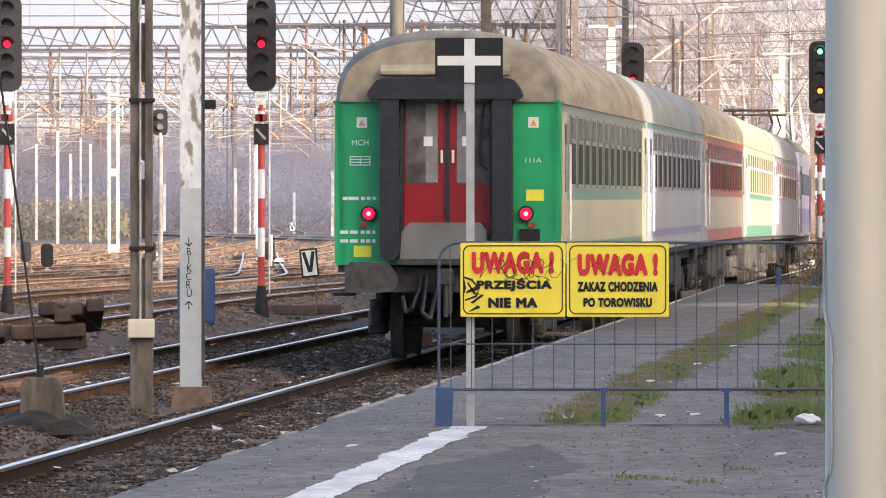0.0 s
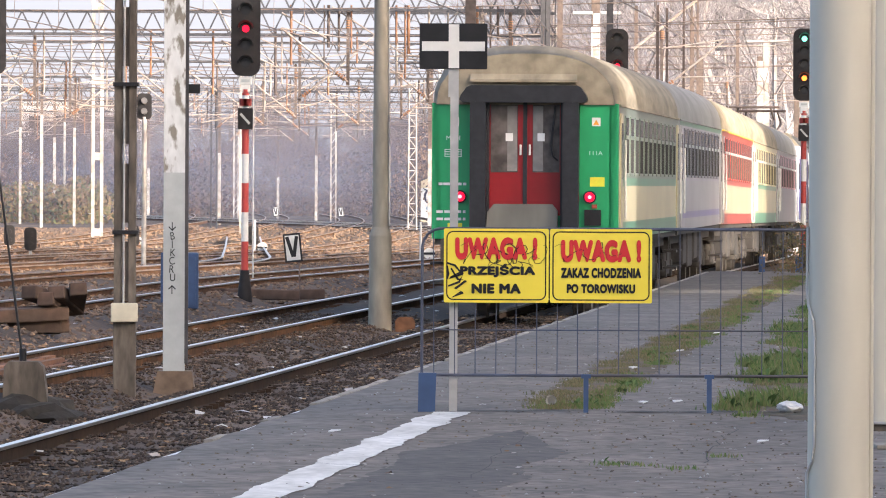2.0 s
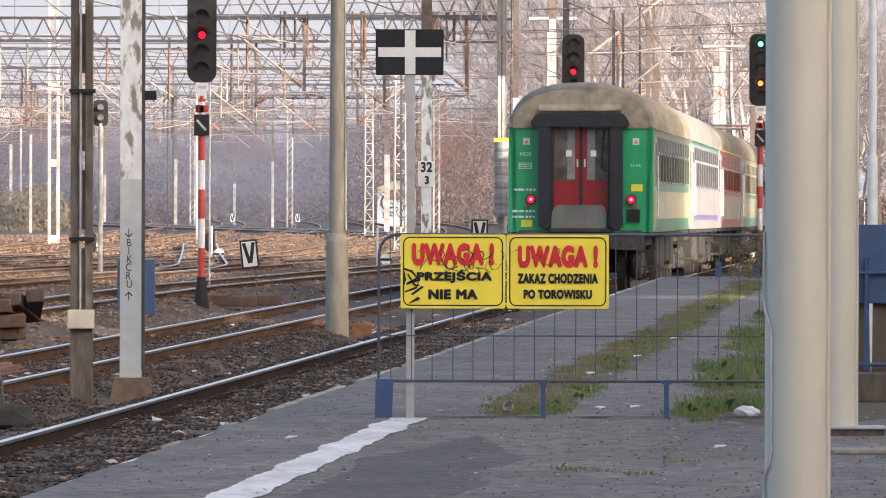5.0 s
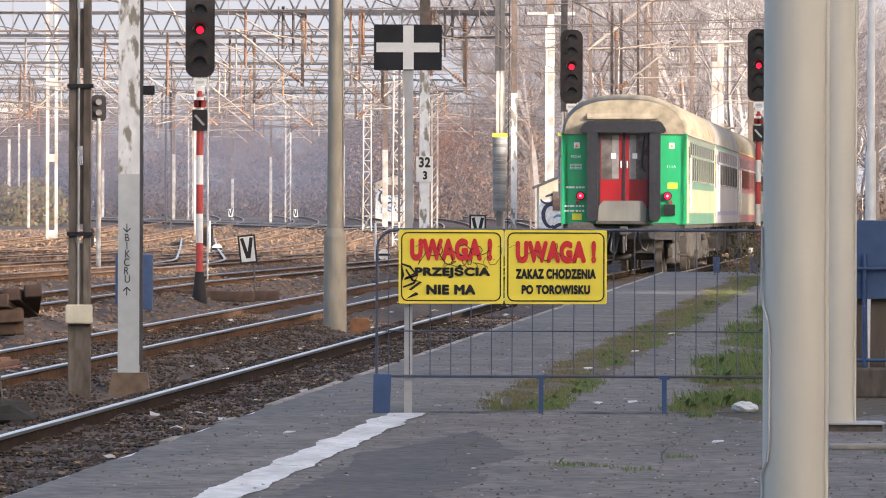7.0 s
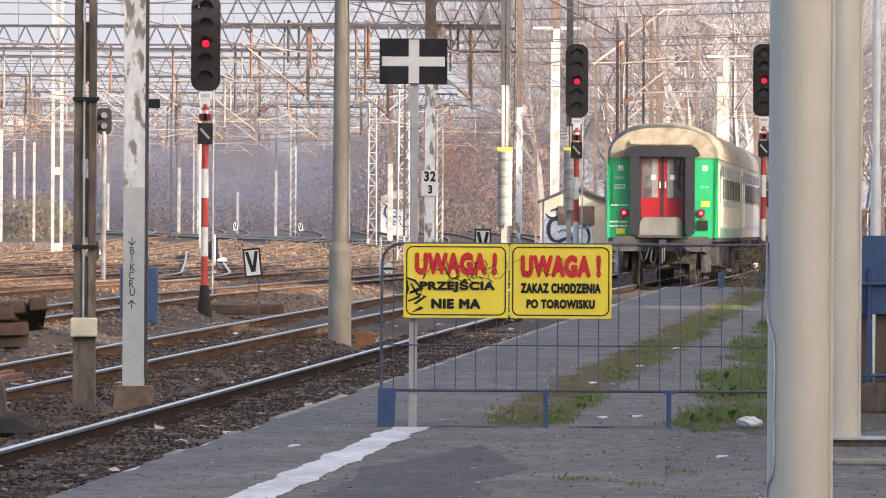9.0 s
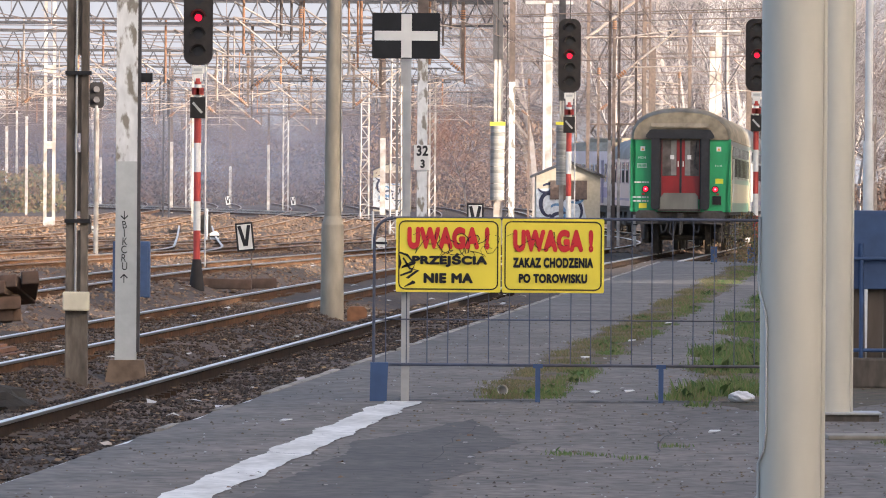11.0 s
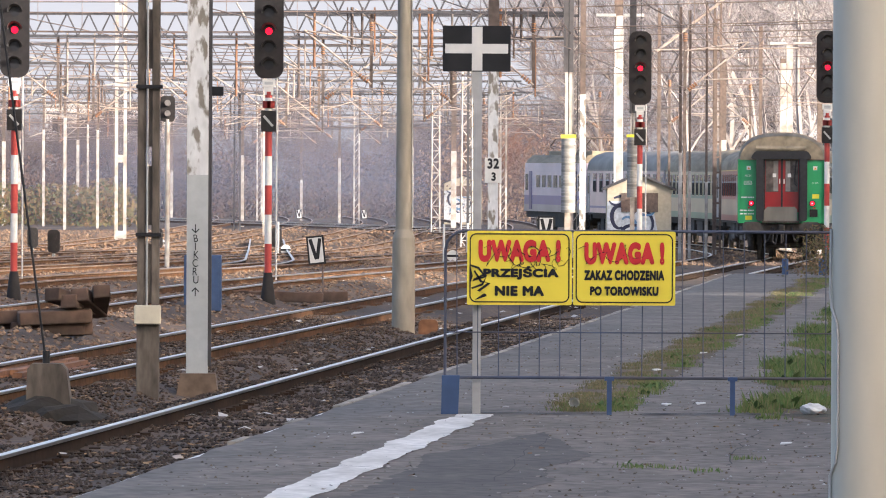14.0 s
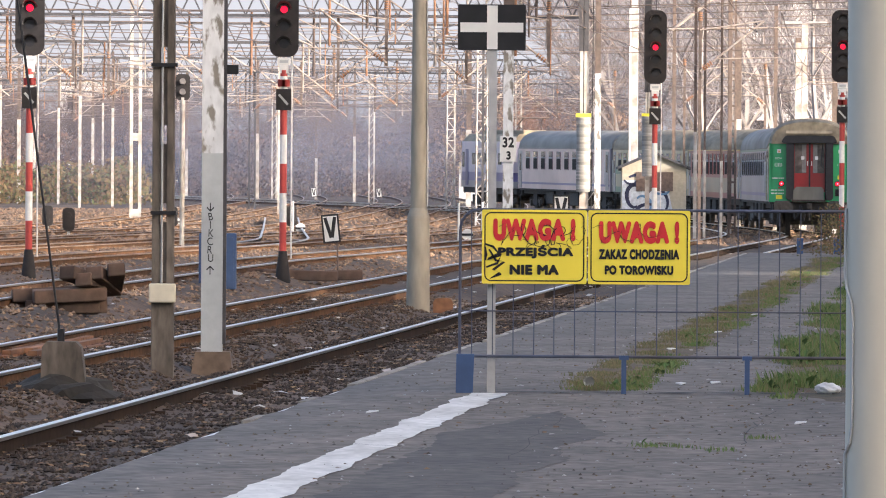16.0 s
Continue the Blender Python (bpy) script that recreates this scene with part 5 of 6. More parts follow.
def make_km_mast(x, y):
    m = thing("catenary_mast", pose(x, y, foot_z(y)), "pale steel catenary mast with a white kilometre plate", "mast", "catenary masts")
    bm = bmesh.new()
    box(bm, -0.095, 0.095, -0.09, 0.09, 0, 5.4, bevel=0.006)
    part("lower_shaft", bm, FLAKED, m, "pale flaking lower part")
    bm = bmesh.new()
    box(bm, -0.1, 0.1, -0.09, 0.09, 5.4, 9.2, bevel=0.006)
    part("upper_shaft", bm, BROWN_STEEL, m, "rusty upper part")
    bm = bmesh.new()
    box(bm, -0.155, 0.155, -0.13, -0.11, 2.5, 2.97, bevel=0.004)
    p = part("kilometre_plate", bm, WHITE, m, "white kilometre plate")
    words("number", "32", 0.25, BLACK, p, pose(0, -0.135, 2.85, 90), 0.85, bold=0.01)
    words("number", "3", 0.2, BLACK, p, pose(0.01, -0.135, 2.61, 90), 0.9, bold=0.01)


make_km_mast(0.80, 142)


def make_weight_mast(x, y, stack, w=0.12, top=9.5, joint=5.4):
    m = thing("tension_mast", pose(x, y, foot_z(y)), "catenary tension mast with a stack of round weights", "mast", "catenary masts")
    bm = bmesh.new()
    box(bm, -w * 0.7, w * 0.7, -0.08, 0.08, 0, joint)
    part("lower_shaft", bm, PALE_MAST, m)
    bm = bmesh.new()
    box(bm, -w, w, -0.1, 0.1, joint, top)
    part("upper_shaft", bm, DARK_STEEL, m, "dark upper part")
    z0, z1 = stack
    bm = bmesh.new()
    rod(bm, (0, 0, 0), (0, 0, 0.078), 0.175, n=20)
    me = mesh_of("weight", bm, mat("grey_cast_weight", (0.30, 0.295, 0.28), 0.8, var=0.2, by_object=True))
    z = z0
    while z < z1:
        put("weight", me, m, pose(0.0, -0.3, z))
        z += 0.082 + (0.012 if round((z - z0) / 0.082) % 5 == 4 else 0)
    bm = bmesh.new()
    box(bm, -0.19, 0.19, -0.34, -0.26, z, z + 0.09)
    part("yoke", bm, Y_STICKER, m, "yellow yoke")
    bm = bmesh.new()
    rod(bm, (0, -0.3, z), (0, -0.3, 7.5), 0.012, n=6)
    rod(bm, (0.2, -0.2, 0.4), (0.25, -0.1, 9), 0.012, n=6)
    part("cable", bm, BLACK, m)


make_weight_mast(2.94, 190, (1.9, 3.7))
make_weight_mast(5.64, 236, (2.4, 4.2), 0.1, 9.0, 5.0)


def make_plain_mast(x, y, w, h, low, m_low=None, m_up=None):
    m = thing("catenary_mast", pose(x, y, foot_z(y)), "tall steel catenary mast, pale below and rusty above", "mast", "catenary masts")
    bm = bmesh.new()
    box(bm, -w / 2, w / 2, -w / 2, w / 2, 0, low, bevel=0.01)
    part("lower_shaft", bm, m_low or PALE_MAST, m, "pale painted lower part")
    if h > low:
        bm = bmesh.new()
        box(bm, -w / 2 + 0.01, w / 2 - 0.01, -w / 2, w / 2, low, h)
        part("upper_shaft", bm, m_up or BROWN_STEEL, m, "rusty upper part")
    return m


def make_lattice_mast(x, y, w, h, material, label="pale lattice steel mast with crossed bracing", name="lattice_mast"):
    m = thing(name, pose(x, y, foot_z(y)), label, "mast", "lattice masts")
    bm = bmesh.new()
    for sx in (-1, 1):
        for sy in (-1, 1):
            leg = bmesh.new()
            bar(leg, (sx * w / 2, sy * w / 2, 0), (sx * w * 0.4, sy * w * 0.4, h), 0.06, 0.06)
            part("leg", leg, material, m)
    n = max(3, int(h / (w * 1.2)))
    for i in range(n):
        z0, z1 = h * i / n, h * (i + 1) / n
        for sy in (-1, 1):
            k = 1 if (i % 2) else -1
            bar(bm, (-k * w * 0.47, sy * w * 0.45, z0), (k * w * 0.47, sy * w * 0.45, z1), 0.035, 0.035)
        bar(bm, (-w * 0.47, -w * 0.45, z1), (w * 0.47, -w * 0.45, z1), 0.035, 0.035)
        for sx in (-1, 1):
            bar(bm, (sx * w * 0.45, -w * 0.47, z1), (sx * w * 0.45, w * 0.47, z1), 0.035, 0.035)
    part("bracing", bm, material, m)


for x, y, w, h, low in ((7.9, 262, 0.12, 9, 4.0), (8.35, 266, 0.10, 9, 3.4), (8.8, 262, 0.1, 9.2, 3.0),
                        (14.6, 335, 0.26, 8.6, 8.4), (11.8, 330, 0.28, 8.5, 5.0), (0.2, 420, 0.3, 9, 4.6), (10.4, 300, 0.18, 9.5, 0.5), (12.6, 310, 0.16, 9.5, 0.5), (8.2, 300, 0.15, 10, 0.5), (15.5, 320, 0.25, 7.6, 0.4)):
    make_plain_mast(x, y, w, h, low)
make_plain_mast(3.47, 200, 0.16, 9, 5.0, FLAKED)
make_plain_mast(6.87, 312, 0.36, 11.2, 9.4, SIGNAL_WHITE)
rnd = random.Random(3)
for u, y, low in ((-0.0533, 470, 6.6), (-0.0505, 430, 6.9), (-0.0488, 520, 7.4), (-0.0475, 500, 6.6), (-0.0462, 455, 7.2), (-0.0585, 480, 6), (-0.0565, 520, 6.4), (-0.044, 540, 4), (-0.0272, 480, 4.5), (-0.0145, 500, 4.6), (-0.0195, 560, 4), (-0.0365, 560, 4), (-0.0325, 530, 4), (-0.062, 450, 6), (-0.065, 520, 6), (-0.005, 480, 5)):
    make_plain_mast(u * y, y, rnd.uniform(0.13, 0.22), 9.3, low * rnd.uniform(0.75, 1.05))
make_lattice_mast(0.72, 330, 0.5, 8.5, PALE_MAST)
make_lattice_mast(-0.75, 395, 0.45, 8.0, PALE_MAST)
tm = thing("twin_leg_mast", pose(-15.2, 352, foot_z(352)), "pale twin-leg steel mast with flat battens", "mast", "catenary masts")
for s in (-1, 1):
    bm = bmesh.new()
    box(bm, s * 0.2 - 0.07, s * 0.2 + 0.07, -0.08, 0.08, 0, 12.5)
    part("leg", bm, PALE_MAST, tm)
for z in (0.4, 3.9, 7.4, 10.8):
    bm = bmesh.new()
    box(bm, -0.13, 0.13, -0.06, 0.06, z, z + 0.35)
    part("batten", bm, PALE_MAST, tm)


def make_block_guy():
    g = thing("guy_anchor", pose(-3.80, 72.5, -0.28), "mossy concrete anchor block with a black guy wire", "anchor block")
    bm = bmesh.new()
    prism(bm, [(-0.22, 0), (0.24, 0), (0.17, 0.55), (0.12, 0.6), (-0.16, 0.6), (-0.2, 0.55)], -0.2, 0.2)
    part("block", bm, DARK_CONCRETE, g)
    bm = bmesh.new()
    bmesh.ops.create_icosphere(bm, subdivisions=3, radius=0.62)
    for v in bm.verts:
        v.co *= 1 + 0.3 * noise.noise(v.co * 4) + 0.1 * noise.noise(v.co * 12)
        v.co.z = max(-0.05, v.co.z * 0.45)
    part("mound", bm, mat("dark_soil", (0.028, 0.024, 0.019), 0.95, var=0.4, bump=0.8), g, "dark soil mound")
    bm = bmesh.new()
    rod(bm, (-0.03, 0, 0.58), (-0.03, 0, 0.72), 0.035, n=8)
    rod(bm, (-0.03, 0, 0.6), (-1.1, 0.4, 8.5), 0.012, n=6)
    part("guy_wire", bm, BLACK, g)


make_block_guy()


OLD_TIMBER = mat("rotten_timber", (0.105, 0.062, 0.042), 0.95, var=0.4, grain=5, second=(0.05, 0.035, 0.028), by_object=True)


def timber_pile(x, y, n, span, seed, base, low):
    """Cut lengths of old sleepers: some flat, the rest leaning across them with their ends to the line."""
    r = random.Random(seed)
    bm = bmesh.new()
    box(bm, -0.55, 0.55, -0.13, 0.13, -0.1, 0.1, bevel=0.02)
    me = mesh_of("old_sleeper", bm, OLD_TIMBER)
    for i in range(n):
        flat = i < low
        ob = tagged(new("old_sleeper", me), "discarded cut wooden sleeper lying on a pile", "sleeper", "discarded sleepers")
        z = base + (0.09 + (0.19 * (i % 2) if n > 6 else 0) if flat else 0.44 + 0.04 * (i % 3))
        ob.matrix_basis = pose(x + (i / n - 0.4) * 2 * span + r.uniform(-0.1, 0.1), y + (r.uniform(-0.3, 0.3) if flat else 0.2), z, 0, 0, r.uniform(-12, 12) if flat else r.uniform(60, 115)) @ pose(0, 0, 0, r.uniform(-6, 6), r.uniform(-3, 3) if flat else r.uniform(6, 16))


timber_pile(-5.85, 114, 9, 0.62, 1, -0.24, 5)
timber_pile(-3.2, 149.5, 4, 0.8, 2, -0.26, 4)

bm = bmesh.new()
box(bm, -0.36, 0.36, -0.2, 0.2, 0, 1.08, bevel=0.02)
c = thing("trackside_cabinet", pose(-4.42, 136.7, -0.24) @ Matrix.Scale(0.93, 4), "blue trackside equipment cabinet", "cabinet")
part("body", bm, BLUE, c)
bm = bmesh.new()
box(bm, -0.31, 0.31, -0.215, -0.2, 0.06, 1.0, bevel=0.004)
part("door", bm, BLUE, c)

# ---- gantries over the tracks ----
def make_gantry(y, x0, x1, z0=7.5, deep=0.8, material=None, legs=()):
    g = thing("catenary_gantry", pose(0, y, line_z(y)), "dark steel lattice gantry over the tracks", "gantry", "catenary gantries")
    material = material or DARK_STEEL
    for z in (z0, z0 + deep):
        bm = bmesh.new()
        for dy in (-0.3, 0.3):
            bar(bm, (x0, dy, z), (x1, dy, z), 0.09, 0.09)
        part("chord", bm, material, g)
    n = round((x1 - x0) / 0.75)
    bm = bmesh.new()
    for i in range(n):
        a, b = x0 + (x1 - x0) * i / n, x0 + (x1 - x0) * (i + 0.5) / n
        c = x0 + (x1 - x0) * (i + 1) / n
        bar(bm, (a, -0.3, z0), (b, -0.3, z0 + deep), 0.052, 0.052)
        bar(bm, (b, -0.3, z0 + deep), (c, -0.3, z0), 0.052, 0.052)
    part("lattice", bm, material, g)
    for x in legs:
        bm = bmesh.new()
        for s in (-0.16, 0.16):
            box(bm, x + s - 0.05, x + s + 0.05, -0.12, 0.12, -0.4, z0 + deep)
        k = -0.2
        while k < z0:
            bar(bm, (x - 0.16, -0.1, k), (x + 0.16, -0.1, k + 0.45), 0.03, 0.03)
            k += 0.45
        part("gantry_leg", bm, PALE_MAST if rnd.random() < 0.5 else material, g)
    return g


ARM = mat("pale_cantilever_tube", (0.40, 0.35, 0.31), 0.55, var=0.15, second=(0.28, 0.22, 0.18))
hang_n = 0


def make_hanger(x, y, top, side, low=5.2):
    """A dropper tube with insulators and a cantilever that holds one line's wires."""
    h = thing("wire_hanger", pose(x, y, line_z(y)), "rusty hanging tube with cantilever arms and brown insulators", "wire hanger", "wire hangers")
    bm = bmesh.new()
    box(bm, -0.05, 0.05, -0.05, 0.05, low, top)
    part("drop_tube", bm, BROWN_STEEL, h)
    bm = bmesh.new()
    rod(bm, (0, -0.1, 5.3), (side * 2.0, -0.1, 6.9), 0.035, n=6)
    rod(bm, (0, -0.1, 6.6), (side * 2.0, -0.1, 6.9), 0.025, n=6)
    part("cantilever", bm, ARM, h, "pale slanting cantilever tube")
    bm = bmesh.new()
    rod(bm, (side * 0.5, -0.1, 5.7), (side * 2.6, -0.1, 5.75), 0.022, n=6)
    rod(bm, (side * 2.4, -0.1, 5.75), (side * 1.9, -0.1, 5.5), 0.015, n=6)
    part("steady_arm", bm, ARM, h)
    bm = bmesh.new()
    for k in range(4):
        rod(bm, (side * (0.1 + k * 0.07), -0.1, 5.38 + k * 0.056), (side * (0.14 + k * 0.07), -0.1, 5.41 + k * 0.056), 0.075, n=8)
    part("insulator", bm, PORCELAIN, h, "brown insulator")
    bm = bmesh.new()
    for k in range(4):
        rod(bm, (0, 0, 6.9 + k * 0.07), (0, 0, 6.94 + k * 0.07), 0.08, n=8)
    part("insulator", bm, PORCELAIN, h, "brown insulator")


for y, x0, x1, legs in ((228, -5.6, 3.4, ()), (262, -24, 4.4, (-18.0, 4.35)), (318, -30, 1.0, (-21, 0.9)), (375, -34, 2, (-24, -9)), (430, -38, 4, (-27, -12.0, 3)), (490, -42, 6, (-30, -6)), (560, -46, 8, (-14, 4))):
    make_gantry(y, x0, x1, 7.45 + rnd.uniform(-0.1, 0.15), 0.78, None, legs)
    for k, off in enumerate(TRACKS[1:]):
        x = side_x(y, off) + 2.0
        if x0 < x < x1:
            make_hanger(x, y, 7.5, -1 if k % 3 else 1)
    g = thing("hanging_gear", pose(0, y, line_z(y)), "thin hanging tubes and insulators under a gantry", "hanging gear", "hanging gear")
    for i in range(17):
        xx = rnd.uniform(max(x0, -0.07 * y), x1)
        bm = bmesh.new()
        rod(bm, (xx, 0.1, rnd.uniform(5.4, 6.6)), (xx, 0.1, 7.6), rnd.uniform(0.02, 0.05), n=6)
        part("drop_tube", bm, rnd.choice((BROWN_STEEL, ARM, PORCELAIN)), g)
        bm = bmesh.new()
        zz, sd = rnd.uniform(5.6, 7.2), rnd.choice((-1, 1))
        rod(bm, (xx, 0.1, zz), (xx + sd * rnd.uniform(0.8, 2.4), 0.1, zz + rnd.choice((0.05, -0.3, 0.9, 1.4)) * rnd.uniform(0.6, 1.1)), rnd.uniform(0.018, 0.036), n=6)
        part("side_arm", bm, ARM, g)
for y, off in ((290, 2.6), (330, -2.6), (345, 2.7), (385, 2.7), (240, -2.9)):
    make_hanger(line_x(y, off), y, 7.2, -1 if off > 0 else 1, -0.42)


def make_wires():
    for k, off in enumerate(TRACKS):
        w = thing("overhead_line", pose(0, 0, 0), "rusty contact wire hung from a messenger wire over the track", "overhead line", "overhead lines")
        ys = list(range(100, 600, 4))
        def mz(y):
            u = ((y - 228) % 56) / 56
            return 6.9 - 1.1 * (1 - (2 * u - 1) ** 2)
        bm, bm2, bm3 = bmesh.new(), bmesh.new(), bmesh.new()
        tube(bm, [(track_x(a, off), a, 5.55 + line_z(a)) for a in ys], 0.012)
        tube(bm2, [(track_x(a, off), a, mz(a) + line_z(a)) for a in ys], 0.012)
        for a in ys[::2]:
            ax = track_x(a, off)
            rod(bm3, (ax, a, 5.55 + line_z(a)), (ax, a, mz(a) + line_z(a)), 0.007, n=4, caps=False)
        part("contact_wire", bm, WIRE, w), part("messenger_wire", bm2, WIRE, w), tagged(part("dropper", bm3, WIRE, w), kind="stuff")


make_wires()


def make_cross_wires():
    r = random.Random(11)
    for y in (205, 232, 250, 275, 300, 332, 345, 360, 400, 415, 452, 475, 520):
        w = thing("cross_span", pose(0, y, 0), "slack span wires with insulators across the tracks", "span wire", "span wires")
        for k in range(2):
            bm = bmesh.new()
            z = r.uniform(5.9, 8.6)
            x0, x1 = -34, line_x(y, 3) if y < 330 else 20
            pts = [(x0 + (x1 - x0) * i / 16, 0, z - 0.5 * (1 - (i / 8 - 1) ** 2)) for i in range(17)]
            tube(bm, pts, 0.016)
            part("wire", bm, WIRE, w)


make_cross_wires()


def make_hut(x, y, w, dark):
    h = thing("trackside_hut", pose(x, y, foot_z(y)), "small cream hut with a gabled roof and blue and white graffiti", "hut", "trackside huts")
    k = w / 2
    CREAMW = mat("cream_render", (0.50, 0.44, 0.33), 0.9, var=0.1)
    bm = bmesh.new()
    prism(bm, [(-k, 0), (k, 0), (k, 2.85), (0, 3.35), (-k, 2.85)], 0, 2.8)
    part("wall", bm, CREAMW, h)
    for s in (-1, 1):
        bm = bmesh.new()
        prism(bm, [(0, 3.36), (s * (k + 0.18), 2.77), (s * (k + 0.18), 2.86), (0, 3.46)], -0.2, 3.0)
        part("roof_slope", bm, DARK_STEEL, h, "dark roof sheet")
    bm = bmesh.new()
    box(bm, -0.68, 0.7, -0.06, 0.01, 1.97, 2.68)
    part("window_board", bm, BROWN_STEEL, h, "boarded brown window")
    G1, G2, NAVY_SPRAY = mat("blue_spray", (0.12, 0.25, 0.42), 0.7), mat("white_spray", (0.62, 0.66, 0.70), 0.7), mat("navy_spray", (0.025, 0.03, 0.07), 0.7)
    bm = bmesh.new()
    prism(bm, [(-k, 0.2), (k * 0.3, 0.2), (k * 0.6, 1.1), (k * 0.45, 1.95), (-k * 0.1, 2.05), (-k * 0.3, 2.4), (-k, 2.35)], -0.012, -0.004)
    part("graffiti", bm, G2, h, "white sprayed shape")
    swirls = (((-0.42, 2.05), 0.62, 0.22, 2.6, 0.2, 0.13), ((-0.75, 1.45), 0.34, 0.42, 0.5, 5.2, 0.15), ((-0.45, 1.1), 0.42, 0.36, 3.6, 8.6, 0.13), ((0.05, 1.25), 0.5, 0.5, 5.4, 8.8, 0.12),
              ((-0.2, 0.85), 0.55, 0.3, 1.0, 4.6, 0.14), ((0.3, 1.75), 0.4, 0.22, 2.9, 6.2, 0.09), ((-0.85, 2.1), 0.28, 0.2, 3.3, 6.6, 0.1), ((0.35, 0.8), 0.36, 0.34, 2.4, 6.4, 0.1), ((-0.6, 0.62), 0.4, 0.26, 0.2, 3.4, 0.12))
    for j, ((cx, cz), rx, rz, a0, a1, wide) in enumerate(swirls):
        bm = bmesh.new()
        pts = [(max(-k + 0.06, cx + rx * math.cos(a0 + (a1 - a0) * i / 16) * (1 - 0.02 * i)), cz + 0.32 + rz * math.sin(a0 + (a1 - a0) * i / 16)) for i in range(17)]
        ribbon(bm, pts, wide, -0.016 - 0.003 * j)
        part("graffiti", bm, (NAVY_SPRAY, NAVY_SPRAY, G1)[j % 3], h, "blue sprayed swirl")


make_hut(7.1, 286, 2.4, False)
make_hut(0.9, 520, 2.6, False)


def make_crossover():
    """A ladder track that leaves its line and crosses to the far side of the yard."""
    t = thing("railway_track", pose(0, 0, 0), "diverging yard track that crosses the others on timber sleepers", "railway track", "tracks of the yard")
    def cx(y):
        a = side_x(195, -13.8)
        u = y - 195
        bend = min(u, 45)
        return a + 0.0704 * bend - bend ** 2 * 0.0952 / 90 + max(0, u - 45) * -0.0248
    for s in (-0.7525, 0.7525):
        put("rail", rail_mesh(lambda y: cx(y) + s, 195, 350, lambda y: line_z(y) + 0.006, False), t)
    bm = bmesh.new()
    y = 200.0
    while y < 348:
        box(bm, cx(y) - 1.3, cx(y) + 1.3, y - 0.12, y + 0.12, line_z(y) - 0.3, line_z(y) - 0.16)
        y += 0.7
    tagged(part("sleeper_rest", bm, TIMBER, t), kind="stuff")


make_crossover()


def make_dwarf_signal(x, y):
    s = thing("dwarf_signal", pose(x, y, foot_z(y)), "low black dwarf signal with a pale lamp beside the track", "railway signal", "dwarf signals")
    bm = bmesh.new()
    box(bm, -0.05, 0.05, -0.05, 0.05, 0, 0.5)
    part("foot", bm, GALV, s)
    bm = bmesh.new()
    prism(bm, rounded(0.42, 0.8, 0.15, cz=0.85), -0.12, 0.12)
    part("head", bm, HOOD, s)
    for z in (0.68, 1.0):
        bm = bmesh.new()
        rod(bm, (0, -0.2, z), (0, -0.12, z), 0.1, n=12)
        part("hood", bm, HOOD, s)


def make_point_lamp(x, y):
    s = thing("point_indicator", pose(x, y, foot_z(y)), "low yellow point lever with a striped round lamp", "point lever", "point levers")
    bm = bmesh.new()
    box(bm, -0.5, 0.5, -0.1, 0.1, 0, 0.18, bevel=0.02)
    part("lever_base", bm, Y_STICKER, s)
    bm = bmesh.new()
    rod(bm, (0, -0.1, 0.42), (0, 0.1, 0.42), 0.2, n=16)
    part("lamp", bm, WHITE, s)
    bm = bmesh.new()
    box(bm, -0.2, 0.2, -0.115, -0.1, 0.38, 0.46)
    part("stripe", bm, BLACK, s)
    bm = bmesh.new()
    rod(bm, (-0.3, 0, 0.1), (-0.3, 0, 1.5), 0.04, n=8)
    part("marker_post", bm, WHITE, s)


make_dwarf_signal(-6.95, 306), make_dwarf_signal(-16.4, 300), make_dwarf_signal(-11.5, 300), make_dwarf_signal(-13.6, 262)
make_point_lamp(-6.45, 300), make_point_lamp(-12.5, 330), make_point_lamp(0.1, 262), make_point_lamp(1.0, 300)
for x, y in ((-9.4, 480), (-5.3, 480), (-21.5, 490)):
    make_w_board(x, y, 0.95)


def make_bar_stack(x, y):
    r = random.Random(4)
    bm = bmesh.new()
    box(bm, -0.05, 0.05, -3.2, 3.2, 0, 0.05)
    me = mesh_of("steel_bar", bm, mat("orange_rust", (0.26, 0.12, 0.06), 0.9, var=0.3, by_object=True))
    for i in range(9):
        b = tagged(new("steel_bar", me), "rust-brown steel bar lying on a stack between rails", "steel bar", "stacked bars")
        b.matrix_basis = pose(x + (i % 5) * 0.13 + r.uniform(-0.03, 0.03), y + r.uniform(-1, 1), -0.16 + 0.052 * (i // 5), 0, 0, -4 + r.uniform(-1, 1))


make_bar_stack(-4.95, 88)


def make_bracket_mast():
    m = thing("bracket_mast", pose(10.5, 300, foot_z(300)), "rusty mast with a long pale slanting bracket tube", "mast", "catenary masts")
    bm = bmesh.new()
    for s in (-0.12, 0.12):
        box(bm, s - 0.04, s + 0.04, -0.1, 0.1, 0, 10.6)
    z = 0.5
    while z < 10.4:
        box(bm, -0.1, 0.1, -0.08, 0.08, z, z + 0.08)
        z += 0.6
    part("shaft", bm, BROWN_STEEL, m)
    bm = bmesh.new()
    rod(bm, (-2.4, -0.15, 8.3), (0.35, -0.15, 10.45), 0.06, n=8)
    part("bracket_tube", bm, ARM, m, "pale slanting tube")
    bm = bmesh.new()
    rod(bm, (0.3, -0.15, 10.45), (1.1, -0.15, 10.45), 0.04, n=8)
    rod(bm, (-2.5, -0.15, 8.35), (3.2, -0.15, 8.45), 0.025, n=8)
    part("cross_tube", bm, ARM, m)


make_bracket_mast()


